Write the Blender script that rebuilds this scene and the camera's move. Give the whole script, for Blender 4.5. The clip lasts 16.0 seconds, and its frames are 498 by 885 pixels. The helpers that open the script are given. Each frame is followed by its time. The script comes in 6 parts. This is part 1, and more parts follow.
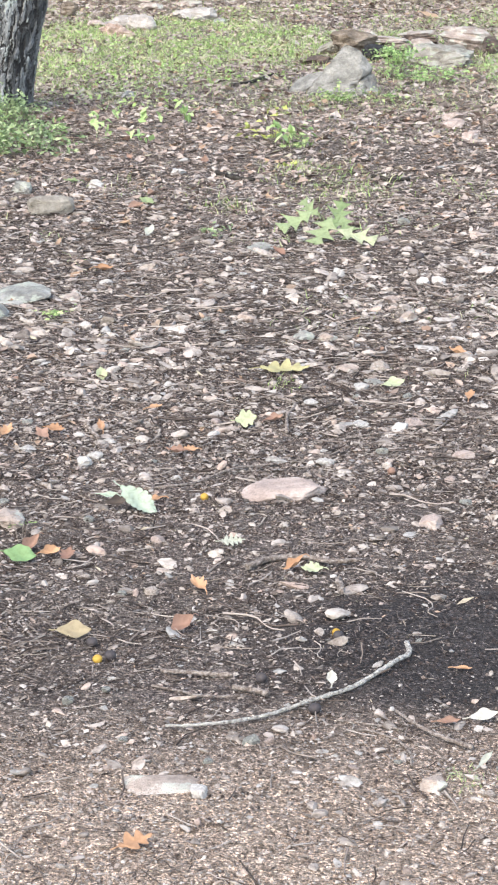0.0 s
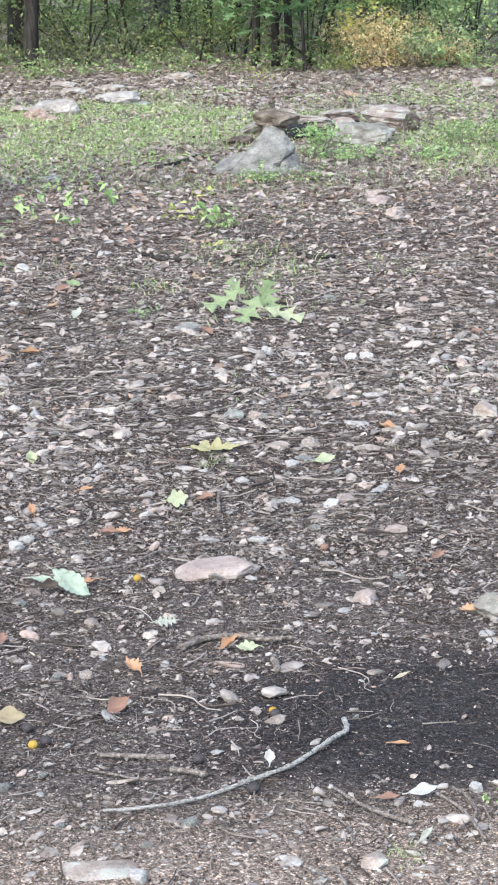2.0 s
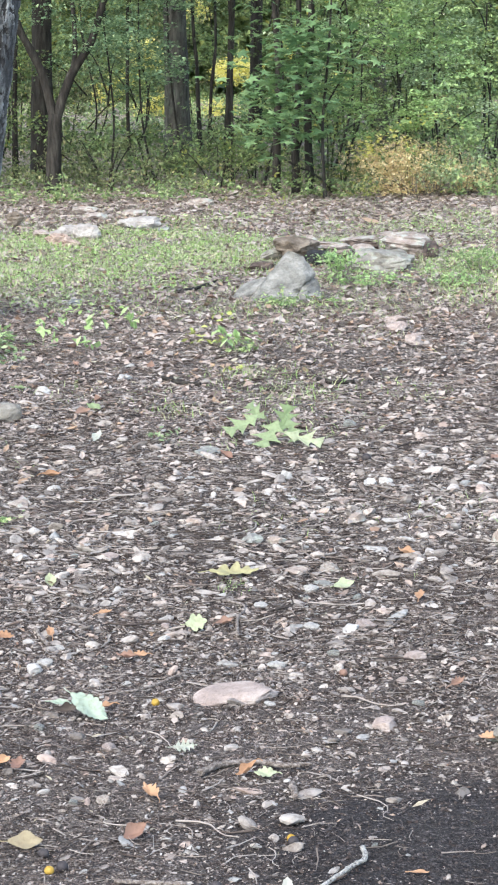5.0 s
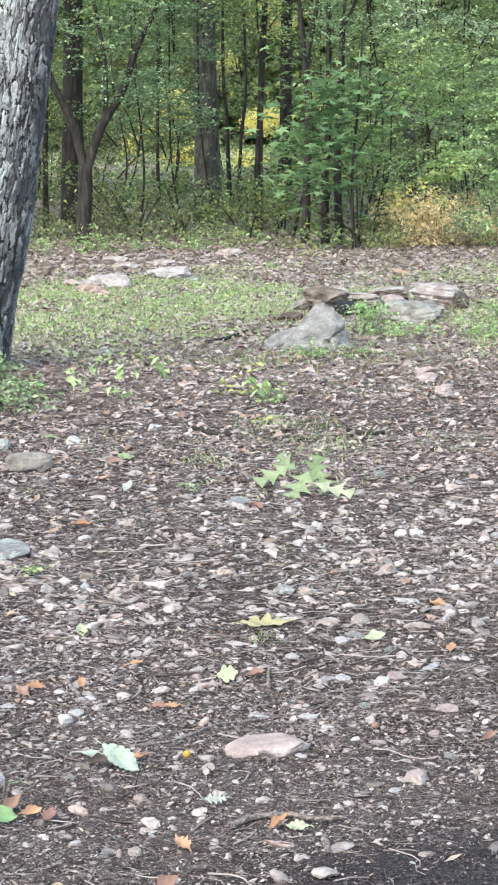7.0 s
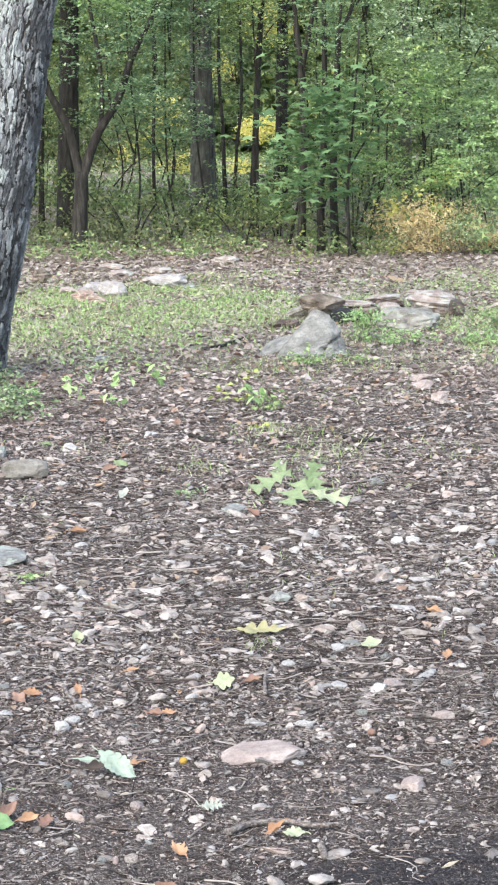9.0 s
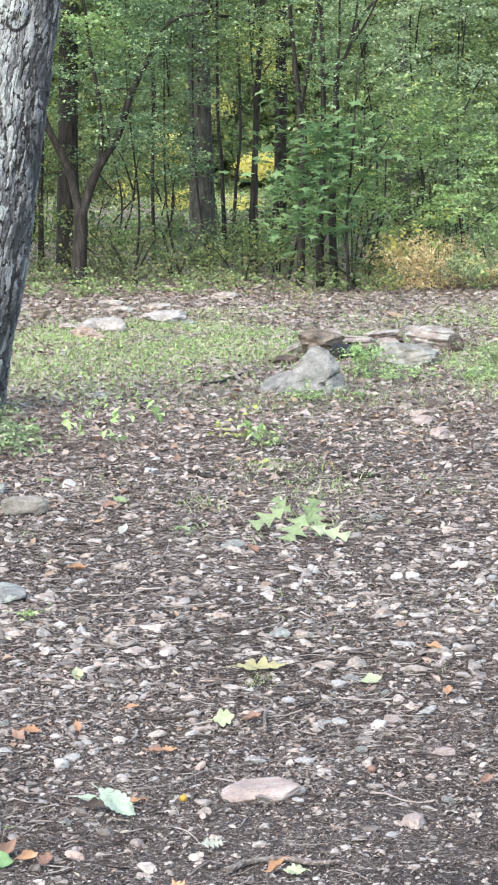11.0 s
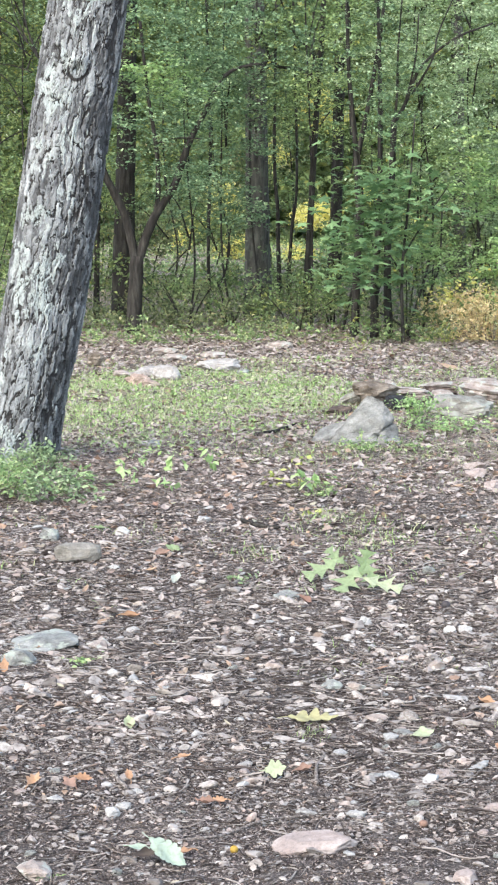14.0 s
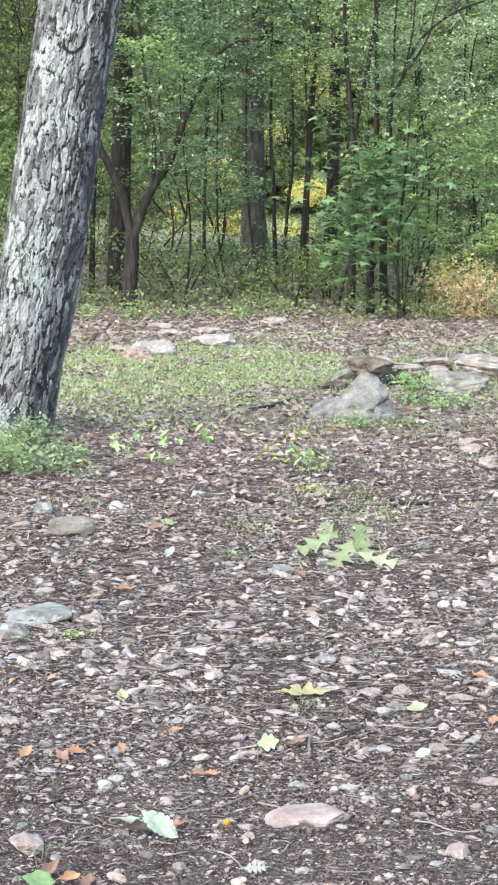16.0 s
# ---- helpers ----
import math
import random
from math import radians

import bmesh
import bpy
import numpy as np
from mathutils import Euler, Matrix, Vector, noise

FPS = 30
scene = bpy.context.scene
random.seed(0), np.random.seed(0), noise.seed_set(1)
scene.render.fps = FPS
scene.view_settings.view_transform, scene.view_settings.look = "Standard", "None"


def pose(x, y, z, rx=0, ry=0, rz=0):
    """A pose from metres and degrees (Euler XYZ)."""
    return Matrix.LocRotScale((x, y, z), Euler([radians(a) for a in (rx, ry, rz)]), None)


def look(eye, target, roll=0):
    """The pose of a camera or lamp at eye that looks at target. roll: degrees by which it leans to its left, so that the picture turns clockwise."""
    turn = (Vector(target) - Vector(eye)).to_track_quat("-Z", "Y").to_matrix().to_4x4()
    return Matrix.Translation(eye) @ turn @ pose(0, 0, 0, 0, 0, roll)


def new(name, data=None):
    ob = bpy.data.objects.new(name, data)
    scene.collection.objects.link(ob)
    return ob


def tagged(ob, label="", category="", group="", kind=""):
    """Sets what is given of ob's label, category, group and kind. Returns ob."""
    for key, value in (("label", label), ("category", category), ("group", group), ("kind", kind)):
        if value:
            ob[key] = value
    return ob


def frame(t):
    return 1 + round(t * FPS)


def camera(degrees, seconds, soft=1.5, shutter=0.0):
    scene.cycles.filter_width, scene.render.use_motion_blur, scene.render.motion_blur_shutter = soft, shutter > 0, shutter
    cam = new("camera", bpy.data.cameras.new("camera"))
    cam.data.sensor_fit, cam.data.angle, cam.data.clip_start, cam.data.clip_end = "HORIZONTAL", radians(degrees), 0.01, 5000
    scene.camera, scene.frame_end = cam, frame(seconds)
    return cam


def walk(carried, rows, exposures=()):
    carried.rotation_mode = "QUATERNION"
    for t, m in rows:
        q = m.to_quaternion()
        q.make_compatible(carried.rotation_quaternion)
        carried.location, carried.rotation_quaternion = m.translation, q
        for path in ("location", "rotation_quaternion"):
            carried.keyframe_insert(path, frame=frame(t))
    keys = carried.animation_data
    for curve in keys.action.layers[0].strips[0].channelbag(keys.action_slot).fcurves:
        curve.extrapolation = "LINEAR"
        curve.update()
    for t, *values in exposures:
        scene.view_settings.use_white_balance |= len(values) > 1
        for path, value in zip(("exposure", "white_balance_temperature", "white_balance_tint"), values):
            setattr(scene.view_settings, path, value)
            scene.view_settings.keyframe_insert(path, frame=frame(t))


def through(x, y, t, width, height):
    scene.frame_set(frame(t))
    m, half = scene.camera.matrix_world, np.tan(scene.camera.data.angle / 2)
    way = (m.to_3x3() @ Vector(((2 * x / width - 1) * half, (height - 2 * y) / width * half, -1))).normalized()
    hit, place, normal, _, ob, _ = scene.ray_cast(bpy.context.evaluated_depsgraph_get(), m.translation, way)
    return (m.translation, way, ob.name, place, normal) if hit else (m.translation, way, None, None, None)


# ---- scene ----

cam = camera(13.24, 16.0, soft=2.2)
# seconds, x, y, z in metres, three turns in degrees: a hand-held view that tilts up from the gravel to the wood
ROWS = [
    (0.0, 0.0280, 0.0035, 1.5920, 73.928, 0.272, -0.381),
    (0.5, 0.0266, 0.0065, 1.5930, 74.272, 0.672, -1.075),
    (1.0, 0.0346, 0.0065, 1.5942, 74.909, 0.991, -1.845),
    (1.5, 0.0297, 0.0071, 1.5913, 75.458, 1.052, -2.261),
    (2.0, 0.0332, 0.0135, 1.5868, 76.028, 1.246, -2.495),
    (2.5, 0.0304, 0.0027, 1.5908, 76.649, 1.191, -2.455),
    (3.0, 0.0315, 0.0122, 1.5902, 77.286, 1.245, -2.369),
    (3.5, 0.0334, 0.0030, 1.5912, 78.064, 1.178, -2.336),
    (4.0, 0.0298, 0.0044, 1.5918, 78.632, 1.063, -2.219),
    (6.5, 0.0190, 0.0041, 1.5961, 80.253, 0.695, -1.426),
    (7.0, 0.0107, 0.0004, 1.5992, 80.654, 0.699, -1.187),
    (7.5, 0.0101, 0.0006, 1.5988, 80.816, 0.694, -1.050),
    (8.0, 0.0049, -0.0044, 1.5988, 80.874, 0.611, -1.057),
    (8.5, 0.0083, -0.0039, 1.5983, 80.815, 0.625, -1.236),
    (11.0, 0.0087, -0.0018, 1.6002, 81.800, 0.791, -1.330),
    (11.5, 0.0016, -0.0067, 1.6023, 82.224, 0.714, -0.656),
    (12.0, -0.0029, -0.0084, 1.6038, 82.592, 0.624, -0.005),
    (12.5, -0.0046, -0.0127, 1.6059, 82.794, 0.538, 0.330),
    (13.0, -0.0077, -0.0120, 1.6036, 82.954, 0.398, 0.405),
    (13.5, -0.0076, -0.0156, 1.6020, 83.062, 0.270, 0.301),
    (14.0, -0.0051, -0.0092, 1.6072, 83.110, 0.102, 0.134),
    (14.5, -0.0000, -0.0000, 1.6000, 82.978, -0.000, -0.000),
    (15.0, 0.0015, 0.0071, 1.5953, 82.742, -0.117, -0.043),
    (15.5, 0.0026, 0.0039, 1.5962, 82.527, -0.180, 0.093),
    (16.0, -0.0016, 0.0074, 1.5948, 82.488, -0.126, 0.039),
]
walk(cam, [(t, pose(*place)) for t, *place in ROWS], exposures=[(0.0, 1.64, 7000, 9), (0.6, 1.54, 6700, 8), (1.6, 1.47, 6450, 7), (4.0, 1.54, 6500, 6), (7.0, 1.60, 6580, 7), (16.0, 1.62, 6600, 7)])

# ---- light: thin cloud, a wide soft sun high behind the viewer ----
SUN_FROM = Vector((-0.38, -0.58, 0.72)).normalized()
world = bpy.data.worlds.new("sky")
scene.world = world
world.use_nodes = True
sky = world.node_tree.nodes.new("ShaderNodeTexSky")
sky.sky_type = "NISHITA"
sky.sun_disc = False
sky.sun_elevation = math.asin(SUN_FROM.z)
sky.sun_rotation = math.atan2(SUN_FROM.x, SUN_FROM.y)
world.node_tree.links.new(sky.outputs[0], world.node_tree.nodes["Background"].inputs[0])
world.node_tree.nodes["Background"].inputs[1].default_value = 0.15
sun = new("sun", bpy.data.lights.new("sun", "SUN"))
sun.data.energy = 1.5
sun.data.angle = radians(65)
sun.data.color = (1.0, 0.93, 0.83)
sun.matrix_world = look(SUN_FROM * 60, (0, 0, 0))


# ---- materials ----
def srgb(r, g, b):
    return tuple(((c / 255) / 12.92 if c < 10 else ((c / 255 + 0.055) / 1.055) ** 2.4) for c in (r, g, b)) + (1.0,)


class Nodes:
    """A new material and short ways to add nodes to it."""

    def __init__(self, name, rough=0.85):
        self.mat = bpy.data.materials.new(name)
        self.mat.use_nodes = True
        self.tree = self.mat.node_tree
        self.bsdf = self.tree.nodes["Principled BSDF"]
        self.bsdf.inputs["Roughness"].default_value = rough
        self.bsdf.inputs["Specular IOR Level"].default_value = 0.25
        self.coord = self.tree.nodes.new("ShaderNodeTexCoord").outputs["Object"]

    def add(self, kind, **values):
        node = self.tree.nodes.new(kind)
        for key, value in values.items():
            node.inputs[key.replace("_", " ")].default_value = value
        return node

    def link(self, a, b):
        self.tree.links.new(a, b)

    def noise(self, scale, detail=4.0, rough=0.6, stretch=(1, 1, 1)):
        m = self.add("ShaderNodeMapping", Scale=stretch)
        self.link(self.coord, m.inputs[0])
        n = self.add("ShaderNodeTexNoise", Scale=scale, Detail=detail, Roughness=rough)
        self.link(m.outputs[0], n.inputs["Vector"])
        return n.outputs[0]

    def cells(self, scale, stretch=(1, 1, 1), out="Color"):
        m = self.add("ShaderNodeMapping", Scale=stretch)
        self.link(self.coord, m.inputs[0])
        n = self.add("ShaderNodeTexVoronoi", Scale=scale)
        self.link(m.outputs[0], n.inputs["Vector"])
        return n.outputs[out]

    def ramp(self, value, stops):
        n = self.add("ShaderNodeValToRGB")
        while len(n.color_ramp.elements) < len(stops):
            n.color_ramp.elements.new(0.5)
        for e, (p, c) in zip(n.color_ramp.elements, stops):
            e.position, e.color = p, c
        self.link(value, n.inputs[0])
        return n.outputs[0]

    def mix(self, fac, a, b, how="MIX"):
        n = self.tree.nodes.new("ShaderNodeMix")
        n.data_type, n.blend_type = "RGBA", how
        for socket, v in ((n.inputs[0], fac), (n.inputs[6], a), (n.inputs[7], b)):
            if hasattr(v, "links"):
                self.link(v, socket)
            else:
                socket.default_value = v
        return n.outputs[2]

    def island(self):
        return self.add("ShaderNodeNewGeometry").outputs["Random Per Island"]

    def object_random(self):
        return self.add("ShaderNodeObjectInfo").outputs["Random"]

    def bump(self, height, strength=0.5, distance=0.01):
        n = self.add("ShaderNodeBump", Strength=strength, Distance=distance)
        self.link(height, n.inputs["Height"])
        self.link(n.outputs[0], self.bsdf.inputs["Normal"])

    def color(self, socket):
        self.link(socket, self.bsdf.inputs["Base Color"])
        return self.mat


def grey(v):
    return (v, v, v, 1.0)


def soil_material():
    n = Nodes("soil", 0.95)
    fine = n.mix(0.55, n.noise(80, 6, 0.8), n.noise(330, 4, 0.85))
    broad = n.noise(1.1, 5, 0.65)
    earth = n.ramp(fine, [(0.38, srgb(54, 47, 44)), (0.47, srgb(92, 81, 76)), (0.54, srgb(128, 116, 108)), (0.63, srgb(178, 166, 157))])
    litter = n.ramp(n.noise(38, 5, 0.8, (1, 1.0, 1)), [(0.32, srgb(58, 51, 47)), (0.48, srgb(94, 84, 78)), (0.6, srgb(128, 118, 110)), (0.74, srgb(190, 179, 170))])
    col = n.mix(n.ramp(broad, [(0.42, grey(0)), (0.62, grey(1))]), earth, litter)
    # damp black earth by the curved stick
    m = n.add("ShaderNodeMapping", Location=(-0.58 * 1.45, -4.04 * 1.75, 0), Scale=(1.45, 1.75, 1))
    n.link(n.coord, m.inputs[0])
    warp = n.add("ShaderNodeTexNoise", Scale=2.2, Detail=4.0)
    n.link(m.outputs[0], warp.inputs["Vector"])
    grad = n.add("ShaderNodeTexGradient")
    grad.gradient_type = "SPHERICAL"
    n.link(m.outputs[0], grad.inputs[0])
    damp = n.ramp(n.mix(0.35, grad.outputs[1], warp.outputs[0]), [(0.2, grey(0)), (0.5, grey(1))])
    wet = n.ramp(fine, [(0.38, srgb(36, 33, 33)), (0.48, srgb(60, 54, 53)), (0.56, srgb(86, 79, 77)), (0.64, srgb(124, 115, 111))])
    col = n.mix(damp, col, wet)
    # paler, browner ground in the foreground and beyond the gravel
    pos = n.add("ShaderNodeSeparateXYZ")
    n.link(n.coord, pos.inputs[0])
    edge = n.tree.nodes.new("ShaderNodeMath")
    edge.operation = "MULTIPLY_ADD"
    edge.inputs[1].default_value, edge.inputs[2].default_value = 0.35, -0.1
    n.link(n.noise(3.0, 4), edge.inputs[0])
    shift = n.tree.nodes.new("ShaderNodeMath")
    n.link(pos.outputs[1], shift.inputs[0])
    n.link(edge.outputs[0], shift.inputs[1])
    front = n.add("ShaderNodeMapRange")
    for key, value in (("From Min", 3.85), ("From Max", 3.4)):
        front.inputs[key].default_value = value
    n.link(shift.outputs[0], front.inputs[0])
    col = n.mix(front.outputs[0], col, n.ramp(fine, [(0.38, srgb(100, 84, 72)), (0.47, srgb(160, 138, 121)), (0.54, srgb(204, 182, 164)), (0.63, srgb(232, 218, 204))]))
    back = n.add("ShaderNodeMapRange")
    for key, value in (("From Min", 10.2), ("From Max", 13.8)):
        back.inputs[key].default_value = value
    n.link(shift.outputs[0], back.inputs[0])
    col = n.mix(back.outputs[0], col, n.ramp(n.noise(30, 6, 0.8), [(0.3, srgb(86, 76, 68)), (0.45, srgb(130, 118, 107)), (0.58, srgb(174, 162, 149)), (0.72, srgb(210, 200, 188))]))
    # loose granules a few millimetres wide, each with a tone of its own
    for scale, amount in ((230, 0.9), (120, 0.55)):
        tone = n.add("ShaderNodeSeparateColor")
        n.link(n.cells(scale), tone.inputs[0])
        col = n.mix(amount, col, n.ramp(tone.outputs[0], [(0.0, grey(0.45)), (0.45, grey(0.8)), (0.75, grey(1.15)), (0.9, grey(1.7)), (1.0, grey(2.6))]), "MULTIPLY")
    n.bump(n.mix(0.5, fine, n.cells(180, out="Distance")), 1.0, 0.02)
    return n.color(col)


def gravel_material():
    n = Nodes("gravel", 0.85)
    base = n.ramp(n.island(), [(0.0, srgb(118, 110, 104)), (0.2, srgb(154, 145, 138)), (0.45, srgb(170, 160, 152)), (0.66, srgb(186, 177, 168)), (0.76, srgb(178, 158, 146)), (0.84, srgb(152, 151, 148)), (0.93, srgb(192, 184, 177)), (1.0, srgb(138, 122, 112))])
    stain = n.ramp(n.noise(45, 5, 0.7), [(0.33, srgb(140, 128, 120)), (0.55, grey(1))])
    n.bump(n.noise(120, 4), 0.4, 0.004)
    return n.color(n.mix(0.7, base, stain, "MULTIPLY"))


def leaf_material(name, stops, rough=0.6, through=0.3, island=True, spots=0.3, scale=60):
    """A thin leaf that lets some light through."""
    n = Nodes(name, rough)
    base = n.ramp(n.island() if island else n.object_random(), stops)
    blotch = n.ramp(n.noise(scale, 4, 0.7), [(0.3, srgb(140, 120, 90)), (0.55, grey(1))])
    col = n.mix(spots, base, blotch, "MULTIPLY")
    n.bump(n.noise(scale * 2, 3), 0.3, 0.003)
    if through:
        t = n.add("ShaderNodeBsdfTranslucent")
        n.link(n.mix(0.5, col, srgb(200, 200, 80), "MIX") if through > 0.35 else col, t.inputs[0])
        m = n.add("ShaderNodeMixShader", Fac=through)
        n.link(n.bsdf.outputs[0], m.inputs[1])
        n.link(t.outputs[0], m.inputs[2])
        n.link(m.outputs[0], n.tree.nodes["Material Output"].inputs[0])
    return n.color(col)


def rock_material(name, dark, mid, light, lichen=None, scale=9.0, seed=0.0):
    n = Nodes(name, 0.88)
    base = n.ramp(n.noise(scale, 7, 0.68, (1, 1, 1.6)), [(0.3, dark), (0.5, mid), (0.72, light)])
    speck = n.ramp(n.noise(scale * 14, 3, 0.8), [(0.33, grey(0.55)), (0.52, grey(1.0))])
    col = n.mix(0.6, base, speck, "MULTIPLY")
    if lichen:
        patch = n.ramp(n.noise(scale * 1.7, 5, 0.7, (1.2, 1.1, 1)), [(0.54, grey(0)), (0.6, grey(0.75))])
        col = n.mix(patch, col, lichen)
    n.bump(n.mix(0.4, n.noise(scale * 2.5, 8, 0.75), n.noise(scale * 16, 4, 0.7)), 0.7, 0.014)
    return n.color(col)


def bark_material(name, dark, mid, light, stretch=(1, 1, 0.14), scale=28, lichen=None):
    n = Nodes(name, 0.92)
    strip = n.noise(scale, 6, 0.7, stretch)
    col = n.ramp(strip, [(0.34, dark), (0.5, mid), (0.68, light)])
    if lichen:
        patch = n.ramp(n.noise(7, 6, 0.75), [(0.52, grey(0)), (0.6, grey(0.7))])
        col = n.mix(patch, col, lichen)
    n.bump(strip, 0.8, 0.02)
    return n.color(col)


def plated_bark_material():
    """Old oak bark: pale weathered flakes, dark inner bark in the cracks, pale green lichen."""
    n = Nodes("plated_bark", 0.93)
    at = n.add("ShaderNodeAttribute")
    at.attribute_name = "plate"
    sep = n.add("ShaderNodeSeparateColor")
    n.link(at.outputs["Color"], sep.inputs[0])
    grain = n.noise(60, 6, 0.75, (1, 1, 0.2))
    speck = n.noise(140, 4, 0.8, (1, 1, 0.6))
    # the plate tone also carries the trunk's side shade
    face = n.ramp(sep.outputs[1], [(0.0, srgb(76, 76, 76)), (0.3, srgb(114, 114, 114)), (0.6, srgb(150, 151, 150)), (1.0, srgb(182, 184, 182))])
    face = n.mix(0.6, face, n.ramp(grain, [(0.36, grey(0.45)), (0.5, grey(1))]), "MULTIPLY")
    face = n.mix(sep.outputs[2], face, n.ramp(speck, [(0.35, srgb(138, 146, 140)), (0.5, srgb(172, 178, 173)), (0.65, srgb(190, 194, 190))]))
    inner = n.ramp(grain, [(0.3, srgb(36, 34, 34)), (0.7, srgb(78, 75, 73))])
    ragged = n.mix(0.22, sep.outputs[0], speck)
    col = n.mix(n.ramp(ragged, [(0.28, grey(0)), (0.52, grey(1))]), inner, face)
    n.bump(n.mix(0.5, grain, speck), 0.8, 0.006)
    return n.color(col)


SOIL = soil_material()
GRAVEL = gravel_material()
EARTH = leaf_material("dark_earth", [(0.0, srgb(52, 45, 43)), (0.5, srgb(72, 63, 60)), (0.9, srgb(92, 83, 79)), (1.0, srgb(124, 112, 105))], 0.95, 0)
LITTER = leaf_material("dry_leaves", [(0.0, srgb(96, 81, 74)), (0.18, srgb(134, 119, 111)), (0.38, srgb(170, 156, 148)), (0.68, srgb(194, 182, 174)), (0.84, srgb(160, 142, 132)), (0.91, srgb(176, 150, 126)), (0.95, srgb(136, 108, 96)), (1.0, srgb(188, 182, 160))], 0.75, 0.12)
TWIG = bark_material("twig_bark", srgb(84, 74, 69), srgb(142, 130, 122), srgb(192, 182, 174), (1, 1, 1), 110)
FALLEN_TWIG = leaf_material("fallen_twig_bark", [(0.0, srgb(56, 49, 46)), (0.35, srgb(92, 82, 77)), (0.7, srgb(134, 123, 116)), (1.0, srgb(176, 166, 158))], 0.9, 0)
PALE_TWIG = bark_material("lichened_twig_bark", srgb(112, 106, 101), srgb(190, 185, 178), srgb(220, 216, 210), (1, 1, 1), 130, srgb(206, 206, 196))
GRASS = leaf_material("grass_blade", [(0.0, srgb(140, 168, 98)), (0.35, srgb(168, 194, 122)), (0.62, srgb(188, 210, 146)), (0.78, srgb(204, 206, 160)), (1.0, srgb(216, 206, 180))], 0.6, 0.3)
WEED = leaf_material("weed_leaf", [(0.0, srgb(104, 132, 86)), (0.4, srgb(142, 166, 110)), (0.75, srgb(176, 194, 136)), (1.0, srgb(206, 212, 158))], 0.55, 0.3)
DRY_WEED = leaf_material("dry_weed_leaf", [(0.0, srgb(82, 92, 66)), (0.4, srgb(112, 122, 86)), (0.8, srgb(144, 154, 108)), (1.0, srgb(178, 168, 126))], 0.6, 0.25)
LIME = leaf_material("yellow_green_leaf", [(0.0, srgb(150, 158, 88)), (0.6, srgb(176, 184, 108)), (1.0, srgb(196, 200, 128))], 0.6, 0.2)
IVY = leaf_material("ground_ivy_leaf", [(0.0, srgb(104, 126, 90)), (0.5, srgb(140, 160, 116)), (1.0, srgb(176, 190, 148))], 0.5, 0.25)
FOLIAGE = leaf_material("forest_leaf", [(0.0, srgb(102, 122, 82)), (0.4, srgb(136, 158, 106)), (0.8, srgb(170, 190, 130)), (0.97, srgb(192, 206, 138)), (1.0, srgb(206, 200, 116))], 0.4, 0.3, spots=0.1)
COOL_FOLIAGE = leaf_material("cool_forest_leaf", [(0.0, srgb(84, 108, 80)), (0.45, srgb(118, 144, 108)), (0.85, srgb(152, 176, 134)), (1.0, srgb(190, 206, 160))], 0.4, 0.3, spots=0.1)
FRESH_FOLIAGE = leaf_material("fresh_forest_leaf", [(0.0, srgb(136, 164, 106)), (0.5, srgb(166, 194, 130)), (1.0, srgb(196, 216, 156))], 0.4, 0.35, spots=0.1)
# darker green for inner leaves: the wood's shade is put into the colour
SHADED_FOLIAGE = leaf_material("shaded_forest_leaf", [(0.0, srgb(76, 92, 60)), (0.5, srgb(106, 124, 80)), (0.92, srgb(142, 158, 100)), (1.0, srgb(176, 170, 90))], 0.5, 0.25, spots=0.15)
# sky sheen on the right-hand crowns put into a pale leaf colour
PALE_FOLIAGE = leaf_material("pale_forest_leaf", [(0.0, srgb(134, 154, 116)), (0.5, srgb(172, 192, 148)), (1.0, srgb(216, 228, 190))], 0.35, 0.3, spots=0.1)
MAPLE = leaf_material("maple_leaf", [(0.0, srgb(88, 116, 80)), (0.6, srgb(116, 146, 100)), (1.0, srgb(150, 178, 126))], 0.4, 0.3, spots=0.1)
# yellow lifted toward white: sunlight on the leaves put into the colour
SUNLIT_YELLOW = leaf_material("sunlit_yellow_leaf", [(0.0, srgb(226, 218, 124)), (0.5, srgb(244, 234, 150)), (1.0, srgb(250, 244, 190))], 0.55, 0.45, spots=0.1)
# dry gold, brightened so that the colour itself looks sunlit
GOLD = leaf_material("sunlit_dry_fern_frond", [(0.0, srgb(220, 190, 144)), (0.4, srgb(240, 214, 166)), (0.8, srgb(248, 232, 192)), (1.0, srgb(206, 206, 140))], 0.6, 0.3, spots=0.1)
OAK_BARK = plated_bark_material()
DARK_BARK = bark_material("dark_bark", srgb(32, 30, 28), srgb(54, 50, 46), srgb(80, 76, 70))
GREY_BARK = bark_material("grey_bark", srgb(48, 46, 43), srgb(80, 77, 72), srgb(112, 108, 101), lichen=srgb(98, 104, 90))
GREY_ROCK = rock_material("grey_rock", srgb(92, 91, 88), srgb(142, 141, 136), srgb(186, 185, 179), srgb(162, 167, 154))
TAN_ROCK = rock_material("tan_rock", srgb(124, 108, 98), srgb(172, 158, 148), srgb(204, 194, 186), srgb(182, 184, 172))
DARK_ROCK = rock_material("dark_rock", srgb(52, 46, 44), srgb(92, 80, 74), srgb(150, 130, 116))
PINK_ROCK = rock_material("pink_rock", srgb(138, 122, 115), srgb(172, 156, 148), srgb(194, 182, 176))
MOSS_ROCK = rock_material("mossy_rock", srgb(106, 100, 92), srgb(148, 142, 132), srgb(182, 177, 168), srgb(162, 165, 151))
BROWN_ROCK = rock_material("brown_layered_rock", srgb(74, 65, 57), srgb(124, 111, 98), srgb(172, 159, 145), scale=7.0)
RUSTY_ROCK = rock_material("rusty_rock", srgb(112, 92, 82), srgb(176, 154, 140), srgb(208, 190, 177), scale=11.0)
